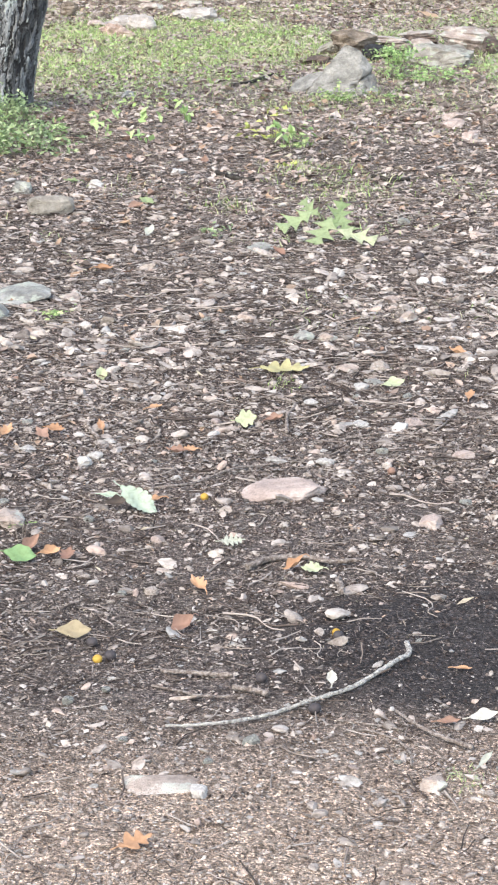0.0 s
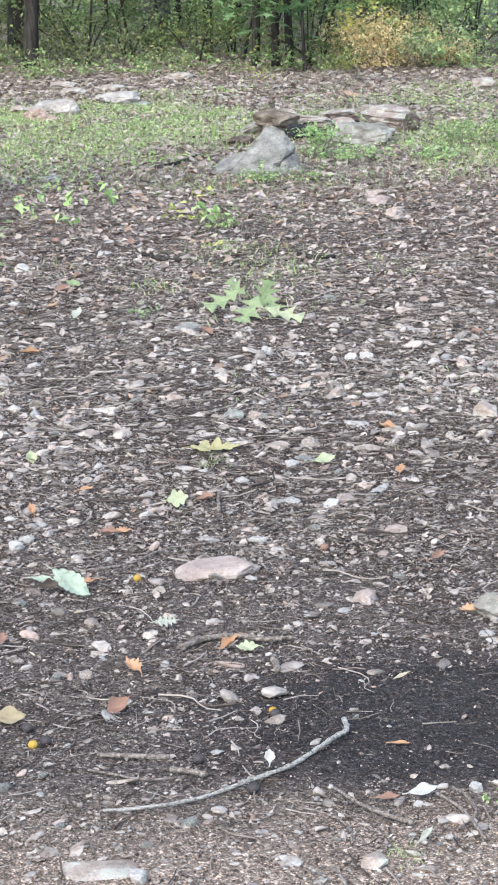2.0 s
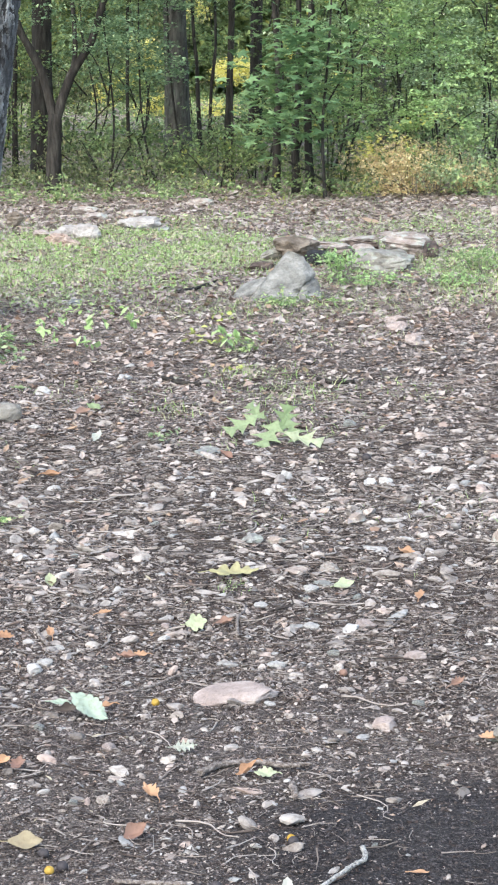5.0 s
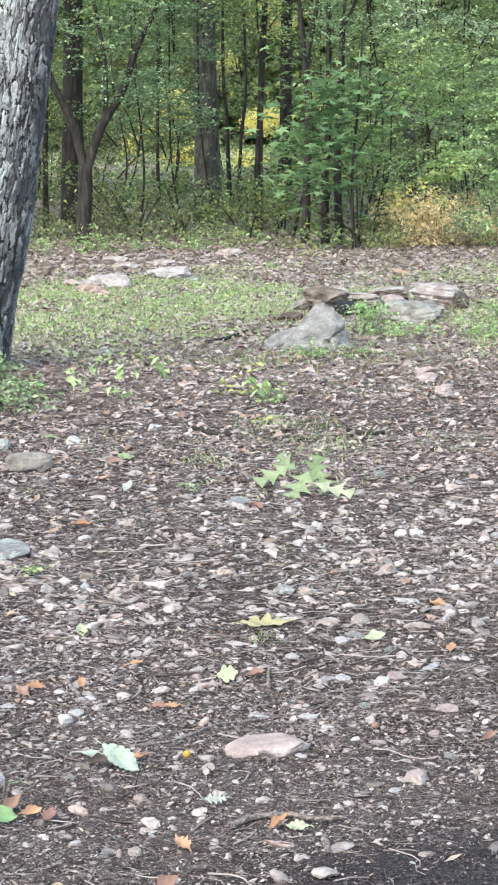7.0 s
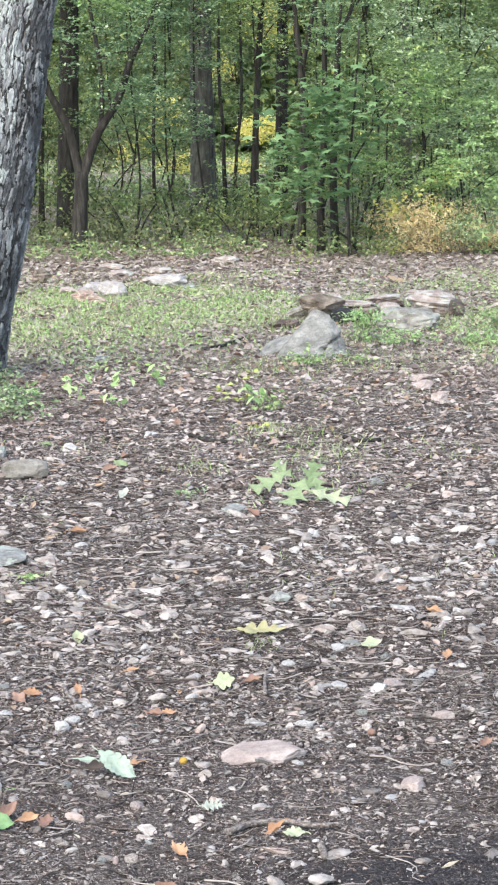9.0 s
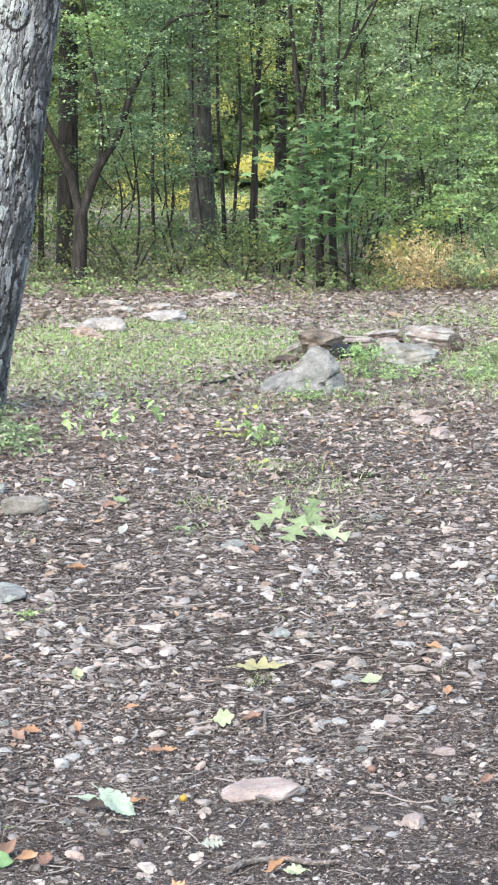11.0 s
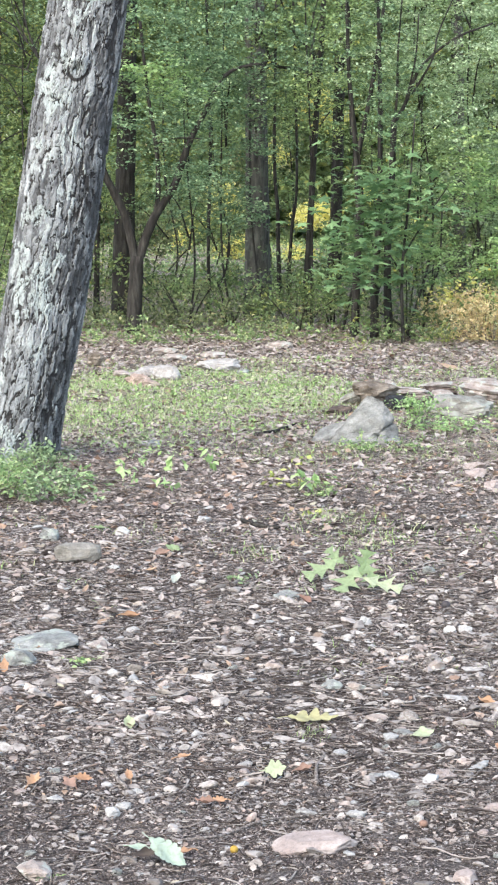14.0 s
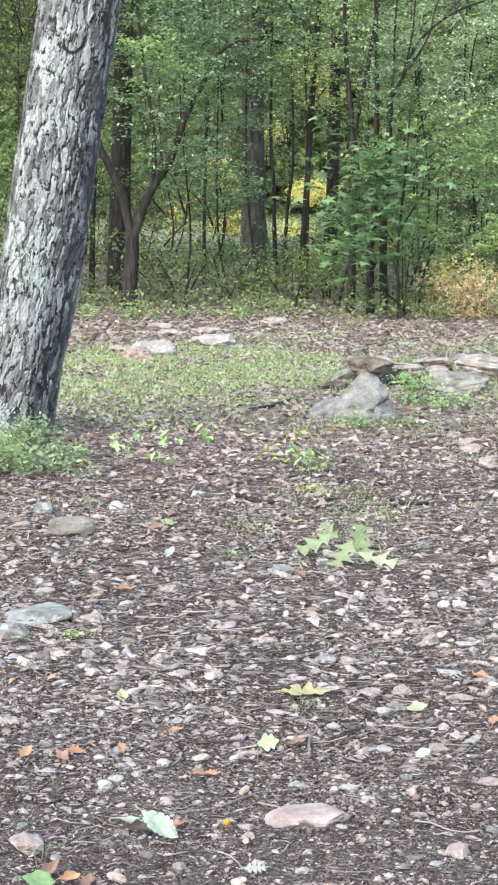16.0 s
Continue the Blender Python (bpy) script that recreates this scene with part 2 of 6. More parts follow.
LIGHT_ROCK = rock_material("light_grey_rock", srgb(126, 118, 112), srgb(174, 166, 159), srgb(204, 197, 191))
TAN_GREY_ROCK = rock_material("tan_grey_rock", srgb(92, 87, 80), srgb(138, 132, 123), srgb(172, 166, 157))
# near black, for blocks that stand in for shade between the ring's rocks
GAP_SHADE_ROCK = rock_material("gap_shade_rock", srgb(34, 33, 34), srgb(52, 51, 52), srgb(84, 82, 80))
BOULDER_ROCK = rock_material("blue_grey_rock", srgb(84, 82, 78), srgb(140, 138, 133), srgb(184, 181, 175), scale=8.0)
WHITE_ROCK = rock_material("white_rock", srgb(158, 152, 147), srgb(188, 183, 178), srgb(208, 204, 200))

# ---- mesh tools ----
RNG = np.random.default_rng(7)


def mesh_from(name, verts, faces, mat, smooth=True):
    """A mesh from arrays; faces is an array of equal-sided polygons."""
    me = bpy.data.meshes.new(name)
    verts, faces = np.asarray(verts, np.float32), np.asarray(faces, np.int32)
    k = faces.shape[1]
    me.vertices.add(len(verts))
    me.vertices.foreach_set("co", verts.ravel())
    me.loops.add(faces.size)
    me.loops.foreach_set("vertex_index", faces.ravel())
    me.polygons.add(len(faces))
    me.polygons.foreach_set("loop_start", np.arange(0, faces.size, k, dtype=np.int32))
    me.polygons.foreach_set("use_smooth", np.full(len(faces), smooth))
    me.update(calc_edges=True)
    me.materials.append(mat)
    return me


def turns(n, tilt=0.3, rng=RNG, yaw=None):
    """Random turns: any heading, leaning up to about tilt radians."""
    a = rng.uniform(0, 2 * np.pi, n) if yaw is None else yaw
    b, c = rng.normal(0, tilt, n), rng.normal(0, tilt, n)
    one, nil = np.ones(n), np.zeros(n)
    rz = np.stack([np.cos(a), -np.sin(a), nil, np.sin(a), np.cos(a), nil, nil, nil, one], 1).reshape(n, 3, 3)
    rx = np.stack([one, nil, nil, nil, np.cos(b), -np.sin(b), nil, np.sin(b), np.cos(b)], 1).reshape(n, 3, 3)
    ry = np.stack([np.cos(c), nil, np.sin(c), nil, one, nil, -np.sin(c), nil, np.cos(c)], 1).reshape(n, 3, 3)
    return rz @ ry @ rx


def scatter(shapes, places, sizes, rots, rng=RNG):
    """Copies of the shapes (verts, faces) at places, as one pair of arrays. sizes: n or n x 3."""
    sizes = np.asarray(sizes)
    sizes = np.repeat(sizes[:, None], 3, 1) if sizes.ndim == 1 else sizes
    pick = rng.integers(0, len(shapes), len(places))
    vs, fs, base = [], [], 0
    for i, (v, f) in enumerate(shapes):
        m = pick == i
        if not m.any():
            continue
        p = np.einsum("nij,nkj->nki", rots[m], v[None] * sizes[m][:, None]) + places[m][:, None]
        vs.append(p.reshape(-1, 3))
        fs.append((f[None] + (np.arange(m.sum()) * len(v))[:, None, None]).reshape(-1, f.shape[1]) + base)
        base += m.sum() * len(v)
    return np.concatenate(vs), np.concatenate(fs)


def ball(sub):
    bm = bmesh.new()
    bmesh.ops.create_icosphere(bm, subdivisions=sub, radius=1)
    v = np.array([p.co for p in bm.verts])
    f = np.array([[p.index for p in q.verts] for q in bm.faces])
    bm.free()
    return v, f


BALLS = {k: ball(k) for k in (1, 2, 3, 4, 5)}


def stone_shape(sub, rng, cuts=7, low=0.6):
    """A stone: a ball cut flat by some planes."""
    v, f = BALLS[sub]
    v = v.copy()
    for _ in range(cuts):
        d = rng.normal(size=3)
        d /= np.linalg.norm(d)
        over = np.maximum(v @ d - rng.uniform(low, 0.92), 0)
        v -= over[:, None] * d
    return v, f


def flat_leaf_shape(rng, lobes=0, curl=0.3, rows=5):
    """A leaf of unit length along x: two strips from a midrib, its edge lobed, its blade cupped."""
    s = np.linspace(0, 1, rows)
    w = 0.30 * np.sin(np.pi * s ** 0.8) + 0.015
    if lobes:
        w = w * (1 + 0.45 * np.cos(s * np.pi * 2 * lobes))
    k1, k2 = rng.uniform(-curl, curl), rng.uniform(0, curl)
    z = k1 * (s - 0.5) ** 2 * 2
    mid = np.stack([s - 0.5, 0 * s, z], 1)
    left = np.stack([s - 0.5, w, z + k2 * w * 1.6 + rng.normal(0, 0.03, rows)], 1)
    right = np.stack([s - 0.5, -w, z + k2 * w * 1.6 + rng.normal(0, 0.03, rows)], 1)
    v = np.concatenate([mid, left, right])
    i = np.arange(rows - 1)
    f = np.concatenate([np.stack([i, i + 1, i + 1 + rows, i + rows], 1), np.stack([i + 1, i, i + 2 * rows, i + 1 + 2 * rows], 1)])
    return v, f


def diamond(rng):
    """A small pointed leaf folded along its midrib."""
    c = rng.uniform(0.05, 0.25)
    k = rng.uniform(-0.12, 0.05)
    v = np.array([(-0.5, 0, 0), (k, 0.29, c * 0.5), (0.5, 0, -c * 0.3), (k, -0.29, c * 0.5)])
    return v, np.array([(0, 2, 1), (0, 3, 2)])


def tube(points, radii, sides=8, rough=0.0, rng=RNG):
    """A tapered tube through points: verts and quads, with capped ends."""
    p = np.asarray(points, float)
    r = np.broadcast_to(np.asarray(radii, float), (len(p),))
    t = np.gradient(p, axis=0)
    t /= np.linalg.norm(t, axis=1)[:, None] + 1e-9
    ref = np.where(np.abs(t[:, 2:3]) > 0.8, np.array([[1.0, 0, 0]]), np.array([[0, 0, 1.0]]))
    a = np.cross(t, ref)
    a /= np.linalg.norm(a, axis=1)[:, None] + 1e-9
    b = np.cross(t, a)
    th = np.linspace(0, 2 * np.pi, sides, endpoint=False)
    rr = r[:, None] * (1 + rough * rng.normal(size=(len(p), sides)))
    v = p[:, None] + rr[..., None] * (np.cos(th)[None, :, None] * a[:, None] + np.sin(th)[None, :, None] * b[:, None])
    v = np.concatenate([v.reshape(-1, 3), p[:1], p[-1:]])
    i, j = np.meshgrid(np.arange(len(p) - 1), np.arange(sides), indexing="ij")
    j2 = (j + 1) % sides
    f = np.stack([i * sides + j, i * sides + j2, (i + 1) * sides + j2, (i + 1) * sides + j], -1).reshape(-1, 4)
    j = np.arange(sides)
    j2 = (j + 1) % sides
    n, e = len(p) * sides, (len(p) - 1) * sides
    caps = np.concatenate([np.stack([j2, j, np.full(sides, n), np.full(sides, n)], 1), np.stack([e + j, e + j2, np.full(sides, n + 1), np.full(sides, n + 1)], 1)])
    return v, f, caps[:, :3]


def tube_mesh(name, runs, mat, sides=8, rough=0.0):
    """One mesh of several tapered tubes: runs of (points, radii)."""
    vs, fs, base = [], [], 0
    for points, radii in runs:
        v, f, caps = tube(points, radii, sides, rough)
        tri = np.concatenate([f[:, [0, 1, 2]], f[:, [0, 2, 3]], caps]) + base
        vs.append(v)
        fs.append(tri)
        base += len(v)
    return mesh_from(name, np.concatenate(vs), np.concatenate(fs), mat)


def smooth_path(points, n):
    """n points along a smooth curve through the given ones."""
    p = np.asarray(points, float)
    q = np.concatenate([2 * p[:1] - p[1:2], p, 2 * p[-1:] - p[-2:-1]])
    s = np.linspace(0, len(p) - 1 - 1e-6, n)
    i = s.astype(int)
    u = (s - i)[:, None]
    a, b, c, d = q[i], q[i + 1], q[i + 2], q[i + 3]
    return 0.5 * (2 * b + (c - a) * u + (2 * a - 5 * b + 4 * c - d) * u ** 2 + (3 * b - a - 3 * c + d) * u ** 3)


def part(name, me, parent, label=""):
    ob = new(name, me)
    ob.parent = parent
    return tagged(ob, label)


def thing(name, label, category, group="", kind="", at=(0, 0, 0), me=None):
    if len(label.split()) < 5 and category in ("stone", "leaf", "nut", "plant"):
        label += " on the open clearing" if category != "plant" else " growing in leaf litter"
    ob = new(name, me)
    ob.location = at
    return tagged(ob, label, category, group, kind)


def rise(x, y):
    """Height of the ground: low swells and finer unevenness."""
    x, y = np.asarray(x, float), np.asarray(y, float)
    h = 0.0030 * np.sin(1.3 * x + 0.7 * y) + 0.0026 * np.sin(2.9 * x - 1.7 * y + 1.1) + 0.0022 * np.sin(6.1 * x + 4.3 * y)
    return h + 0.0018 * np.sin(13 * x - 9 * y) + 0.0014 * np.sin(23 * x + 19 * y + 2) - 0.003


def field(x, y, scale, seed=0.0):
    """A smooth random-looking field between about -1 and 1."""
    x, y = x * scale + seed, y * scale - 2.3 * seed
    return (np.sin(x + 1.7 * np.sin(0.9 * y)) + np.sin(1.3 * y + 1.3 * np.sin(1.1 * x + 2)) + np.sin(0.8 * (x + y) + 1.1 * np.sin(1.9 * x))) / 3


def spots(n, near, far, power=1.0, rng=RNG):
    """Places on the strip of ground that widens away from the viewer."""
    s = rng.uniform(0, 1, n) ** power
    y = np.sqrt(near ** 2 + s * (far ** 2 - near ** 2))
    x = rng.uniform(-0.165 * y - 0.12, 0.185 * y + 0.12)
    return x, y


# ---- ground ----
def build_ground():
    ys = np.concatenate([[-60, -20, -6, 0, 2], np.arange(2.7, 9, 0.035), np.arange(9, 24, 0.07), np.arange(24, 60, 0.6), [65, 80, 120, 200, 400, 900, 2500]])
    xs = np.concatenate([[-2500, -600, -150, -50, -20, -10], np.arange(-5.5, -1.6, 0.12), np.arange(-1.6, 2.0, 0.05), np.arange(2.0, 6.0, 0.12), [10, 20, 50, 150, 600, 2500]])
    x, y = np.meshgrid(xs, ys)
    z = rise(x, y) + 0.003 * RNG.normal(size=x.shape) * (np.abs(x) < 6) * (y < 24)
    z = np.where((np.abs(x) > 30) | (np.abs(y) > 70), 0, z)
    nx, ny = len(xs), len(ys)
    i, j = np.meshgrid(np.arange(ny - 1), np.arange(nx - 1), indexing="ij")
    a = i * nx + j
    f = np.stack([a, a + 1, a + nx + 1, a + nx], -1).reshape(-1, 4)
    me = mesh_from("ground", np.stack([x, y, z], -1).reshape(-1, 3), f, SOIL)
    thing("ground", "bare dark soil with trodden grit and leaf crumbs", "ground", kind="structure", me=me)


build_ground()


# ---- gravel, dead leaves, twigs, grass: what nobody could count ----
def keep(x, y, chance):
    m = RNG.uniform(0, 1, len(x)) < chance
    return x[m], y[m]


def damp(x, y):
    return np.exp(-(((x - 0.60) / 0.44) ** 2 + ((y - 4.04) / 0.36) ** 2) ** 2)


def build_gravel():
    rng = np.random.default_rng(3)
    small = [(np.array([(1, 0, 0), (-1, 0, 0), (0, 1, 0), (0, -1, 0), (0, 0, 1.0)]) * rng.uniform(0.6, 1.2, (5, 1)), np.array([(0, 2, 4), (2, 1, 4), (1, 3, 4), (3, 0, 4)])) for _ in range(12)]
    plain = [stone_shape(1, rng, 5, 0.4) for _ in range(14)]
    fine = [stone_shape(2, rng, 9, 0.3) for _ in range(18)]
    # pebbles
    x, y = spots(52000, 2.9, 12.5)
    band = np.exp(-((y - 7.2) / 1.35) ** 2)
    lane = 0.5 + 0.5 * field(x, y, 1.9, 1.0)
    x, y = keep(x, y, np.clip(0.15 + 0.60 * band * (0.15 + 1.1 * lane) + 0.15 * (y < 3.75) + 0.06 * (y < 6), 0, 1) * (1 - 0.9 * damp(x, y)) * (1 + 0.35 * np.exp(-((y - 4.8) / 0.7) ** 2) * (x < 0.4)))
    s = 0.0056 * np.exp(np.clip(rng.normal(0, 0.62, len(x)), -1.1, 1.4)) * np.clip(0.4 + y / 9, 0.68, 1.1) * (1 + 0.25 * np.exp(-((y - 7.5) / 1.5) ** 2))
    size = np.stack([s * rng.uniform(1.0, 2.2, len(x)), s * rng.uniform(0.8, 1.4, len(x)), s * rng.uniform(0.3, 0.75, len(x))], 1)
    p, big, rot = np.stack([x, y, rise(x, y) + size[:, 2] * 0.3], 1), s > 0.0105, turns(len(x), 0.25)
    for m, shapes, word in ((big, fine, "gravel"), (~big, plain, "fine_gravel")):
        v, f = scatter(shapes, p[m], size[m], rot[m])
        thing(word, "pale grey and tan pebbles strewn over dark soil", "gravel", kind="stuff", me=mesh_from(word, v, f, GRAVEL, False))
    # grit
    x, y = spots(110000, 2.9, 10.0, 1.4)
    x, y = keep(x, y, np.clip(0.6 + 0.5 * field(x, y, 2.6, 4.0) + 0.3 * (y < 3.7), 0.1, 1) * (1 - 0.75 * damp(x, y)))
    s = 0.0034 * (1 - 0.45 * damp(x, y)) * np.exp(rng.normal(0, 0.45, len(x))) * np.clip((y - 1.3) / 4.0, 0.55, 1)
    v, f = scatter(small, np.stack([x, y, rise(x, y) + s * 0.4], 1), np.stack([s * 1.5, s, s * 0.7], 1), turns(len(x), 0.3))
    thing("grit", "fine pale grit scattered on the soil", "grit", kind="stuff", me=mesh_from("grit", v, f, GRAVEL))


def build_dark_crumbs():
    """Granules of dark earth."""
    rng = np.random.default_rng(13)
    lumps = [(np.array([(1, 0, 0), (-1, 0, 0), (0, 1, 0), (0, -1, 0), (0, 0, 1.0)]) * rng.uniform(0.6, 1.2, (5, 1)), np.array([(0, 2, 4), (2, 1, 4), (1, 3, 4), (3, 0, 4)])) for _ in range(12)]
    x, y = spots(30000, 2.9, 6.6, 0.9)
    s = 0.0042 * np.exp(np.clip(rng.normal(0, 0.45, len(x)), -1, 0.9)) * np.clip((y - 1.6) / 4.4, 0.45, 1)
    v, f = scatter(lumps, np.stack([x, y, rise(x, y)], 1), np.stack([s * 1.3, s, s], 1), turns(len(x), 0.3))
    thing("earth_crumbs", "small dark crumbs of bare earth", "earth", kind="stuff", me=mesh_from("earth_crumbs", v, f, EARTH, False))


def build_litter():
    rng = np.random.default_rng(5)
    shapes = [flat_leaf_shape(rng, k % 4, 0.6, 4) for k in range(16)]
    x, y = spots(62000, 3.0, 24.5)
    lane = 0.5 + 0.5 * field(x, y, 1.4, 6.0)
    grassy = 0.5 * np.exp(-((y - 16.8) / 1.9) ** 2) * (x < 1.0)
    x, y = keep(x, y, np.clip((0.24 - 0.14 * (y < 6.0) - 0.04 * (y < 4.0) + 0.6 * (y > 8.6) * (0.4 + lane) + 0.35 * (y > 19)) * (1 - 0.7 * (y < 3.9)) * (1 - 0.3 * grassy) * (1 - 0.985 * damp(x, y)), 0, 1))
    s = 0.026 * np.exp(np.clip(rng.normal(0, 0.42, len(x)), -1, 0.7)) * np.clip(0.45 + y / 20, 0.6, 1.5) * np.clip((y - 2.0) / 5, 0.55, 1)
    p, rot = np.stack([x, y, rise(x, y) + 0.006 + s * 0.08], 1), turns(len(x), 0.3)
    far = y > 9.0
    last = y > 16.5
    far &= ~last
    small = [flat_leaf_shape(rng, k % 3, 0.6, 3) for k in range(12)]
    v, f = scatter(shapes, p[y <= 9.0], np.stack([s * 1.15, s, s], 1)[y <= 9.0], rot[y <= 9.0])
    v3, f3 = scatter(small, p[far], np.stack([s * 1.15, s, s], 1)[far], rot[far])
    v6, f6 = scatter([diamond(np.random.default_rng(150 + k)) for k in range(8)], p[last], np.stack([s * 1.1, s, s], 1)[last], rot[last])
    thing("forest_leaf_litter", "dry brown leaves at the foot of the wood", "leaf litter", kind="stuff", me=mesh_from("forest_leaf_litter", v6, f6, LITTER, False))
    thing("far_leaf_litter", "dry tan leaves under the edge of the wood", "leaf litter", kind="stuff", me=mesh_from("far_leaf_litter", v3, f3, LITTER, False))
    x2, y2 = spots(150000, 2.9, 21.5, 1.15)
    x2, y2 = keep(x2, y2, np.clip(0.55 + 0.65 * field(x2, y2, 1.5, 16.0), 0.12, 1) * (1 - 0.97 * damp(x2, y2)) * (1 - 0.3 * np.exp(-((y2 - 4.8) / 1.1) ** 2)) * (1 - 0.8 * (y2 < 3.8)))
    s2 = 0.0105 * np.exp(rng.normal(0, 0.55, len(x2))) * np.clip(-0.22 + y2 / 6.6, 0.26, 2.0)
    thin = np.clip(1.5 - y2 / 12, 0.9, 1.15)
    v2, f2 = scatter([diamond(np.random.default_rng(60 + k)) for k in range(8)], np.stack([x2, y2, rise(x2, y2) + 0.004], 1), np.stack([s2 * 1.3 * thin, s2 / thin ** 2, s2], 1), turns(len(x2), 0.28))
    x4, y4 = spots(90000, 2.9, 6.4, 1.0)
    x4, y4 = keep(x4, y4, np.clip(0.35 + 0.5 * field(x4, y4, 2.3, 21.0) + 0.1 * (y4 < 3.75), 0.06, 0.7) * (1 - 0.9 * damp(x4, y4)))
    s4 = 0.0030 * np.exp(np.clip(rng.normal(0, 0.45, len(x4)), -1, 0.9)) * (1 - 0.4 * damp(x4, y4))
    v4, f4 = scatter([diamond(np.random.default_rng(80 + k)) for k in range(8)], np.stack([x4, y4, rise(x4, y4) + 0.003], 1), np.stack([s4 * 1.7, s4 * 0.8, s4], 1), turns(len(x4), 0.35))
    thing("bark_crumbs", "fine brown crumbs of bark and leaf on soil", "leaf crumbs", kind="stuff", me=mesh_from("bark_crumbs", v4, f4, LITTER, False))
    thing("leaf_crumbs", "pale crumbs of broken dry leaves on dark soil", "leaf crumbs", kind="stuff", me=mesh_from("leaf_crumbs", v2, f2, LITTER, False))
    thing("leaf_litter", "dry brown and tan leaves strewn over the clearing", "leaf litter", kind="stuff", me=mesh_from("leaf_litter", v, f, LITTER, False))


def build_twigs():
    rng = np.random.default_rng(9)
    shapes = []
    for _ in range(14):
        n = 3
        s = np.linspace(-0.5, 0.5, n)
        bend = rng.normal(0, 0.5)
        p = np.stack([s, bend * s ** 2 + np.cumsum(rng.normal(0, 0.03, n)), 0.05 * np.abs(s) + rng.normal(0, 0.01, n)], 1)
        v, f, caps = tube(p, np.linspace(0.024, 0.012, n) * rng.uniform(0.7, 1.4), 3)
        shapes.append((v, f))
    x, y = spots(30000, 3.0, 13.0, 1.25)
    x, y = keep(x, y, np.clip(0.6 + 0.4 * field(x, y, 2.0, 9.0), 0.15, 1) * (1 - 0.7 * damp(x, y)) * (1 - 0.75 * (y < 3.85)))
    s = 0.046 * np.exp(np.clip(rng.normal(0, 0.5, len(x)), -1, 0.85)) * np.clip(0.55 + y / 14, 0.8, 1.2)
    v, f = scatter(shapes, np.stack([x, y, rise(x, y) + 0.006], 1), s, turns(len(x), 0.09))
    thing("fallen_twigs", "short grey-brown twigs lying on the soil", "twigs", kind="stuff", me=mesh_from("fallen_twigs", v, f, FALLEN_TWIG))

    # longer curved twigs
    shapes = []
    for _ in range(16):
        s = np.linspace(-0.5, 0.5, 7)
        p = np.stack([s, rng.normal(0, 1.1) * s ** 2 + rng.normal(0, 1.8) * s ** 3 + np.cumsum(rng.normal(0, 0.018, 7)), 0.06 * np.abs(s)], 1)
        shapes.append(tube(p, np.linspace(0.018, 0.009, 7) * rng.uniform(0.7, 1.5), 4)[:2])
    x, y = spots(2400, 4.0, 10.5, 1.2)
    x, y = keep(x, y, np.clip(0.6 + 0.5 * field(x, y, 1.7, 44.0), 0.1, 1) * (1 - 0.9 * damp(x, y)))
    s = 0.085 * np.exp(np.clip(rng.normal(0, 0.4, len(x)), -0.8, 0.7)) * np.clip(0.5 + y / 12, 0.7, 1.1)
    v, f = scatter(shapes, np.stack([x, y, rise(x, y) + 0.008], 1), s, turns(len(x), 0.05))
    thing("long_twigs", "long thin curved grey-brown twigs on the soil", "twigs", kind="stuff", me=mesh_from("long_twigs", v, f, FALLEN_TWIG))

    x, y = spots(70000, 2.9, 9.5, 1.1)
    x, y = keep(x, y, np.clip(0.55 + 0.6 * field(x, y, 1.8, 27.0), 0.12, 1) * (1 - 0.8 * damp(x, y)) * (1 - 0.7 * (y < 3.85)))
    s = 0.017 * np.exp(np.clip(rng.normal(0, 0.45, len(x)), -1, 0.9)) * np.clip(0.4 + y / 9, 0.75, 1.3)
    v, f = scatter([diamond(np.random.default_rng(140 + k)) for k in range(6)], np.stack([x, y, rise(x, y) + 0.005], 1), np.stack([s, s * 0.16, s], 1), turns(len(x), 0.14))
    thing("wood_fibres", "thin splinters and plant fibres on the soil", "wood fibres", kind="stuff", me=mesh_from("wood_fibres", v, f, FALLEN_TWIG, False))


def blade_shape(rng):
    s = np.linspace(0, 1, 3)
    lean = rng.uniform(0.4, 1.5)
    w = 0.055 * (1 - s ** 1.5) + 0.006
    p = np.stack([lean * s ** 2, 0 * s, s * (1 - 0.2 * lean * s)], 1)
    v = np.concatenate([p + np.stack([0 * s, w, 0 * s], 1), p - np.stack([0 * s, w, 0 * s], 1)])
    i = np.arange(2)
    return v, np.stack([i, i + 1, i + 4, i + 3], 1)


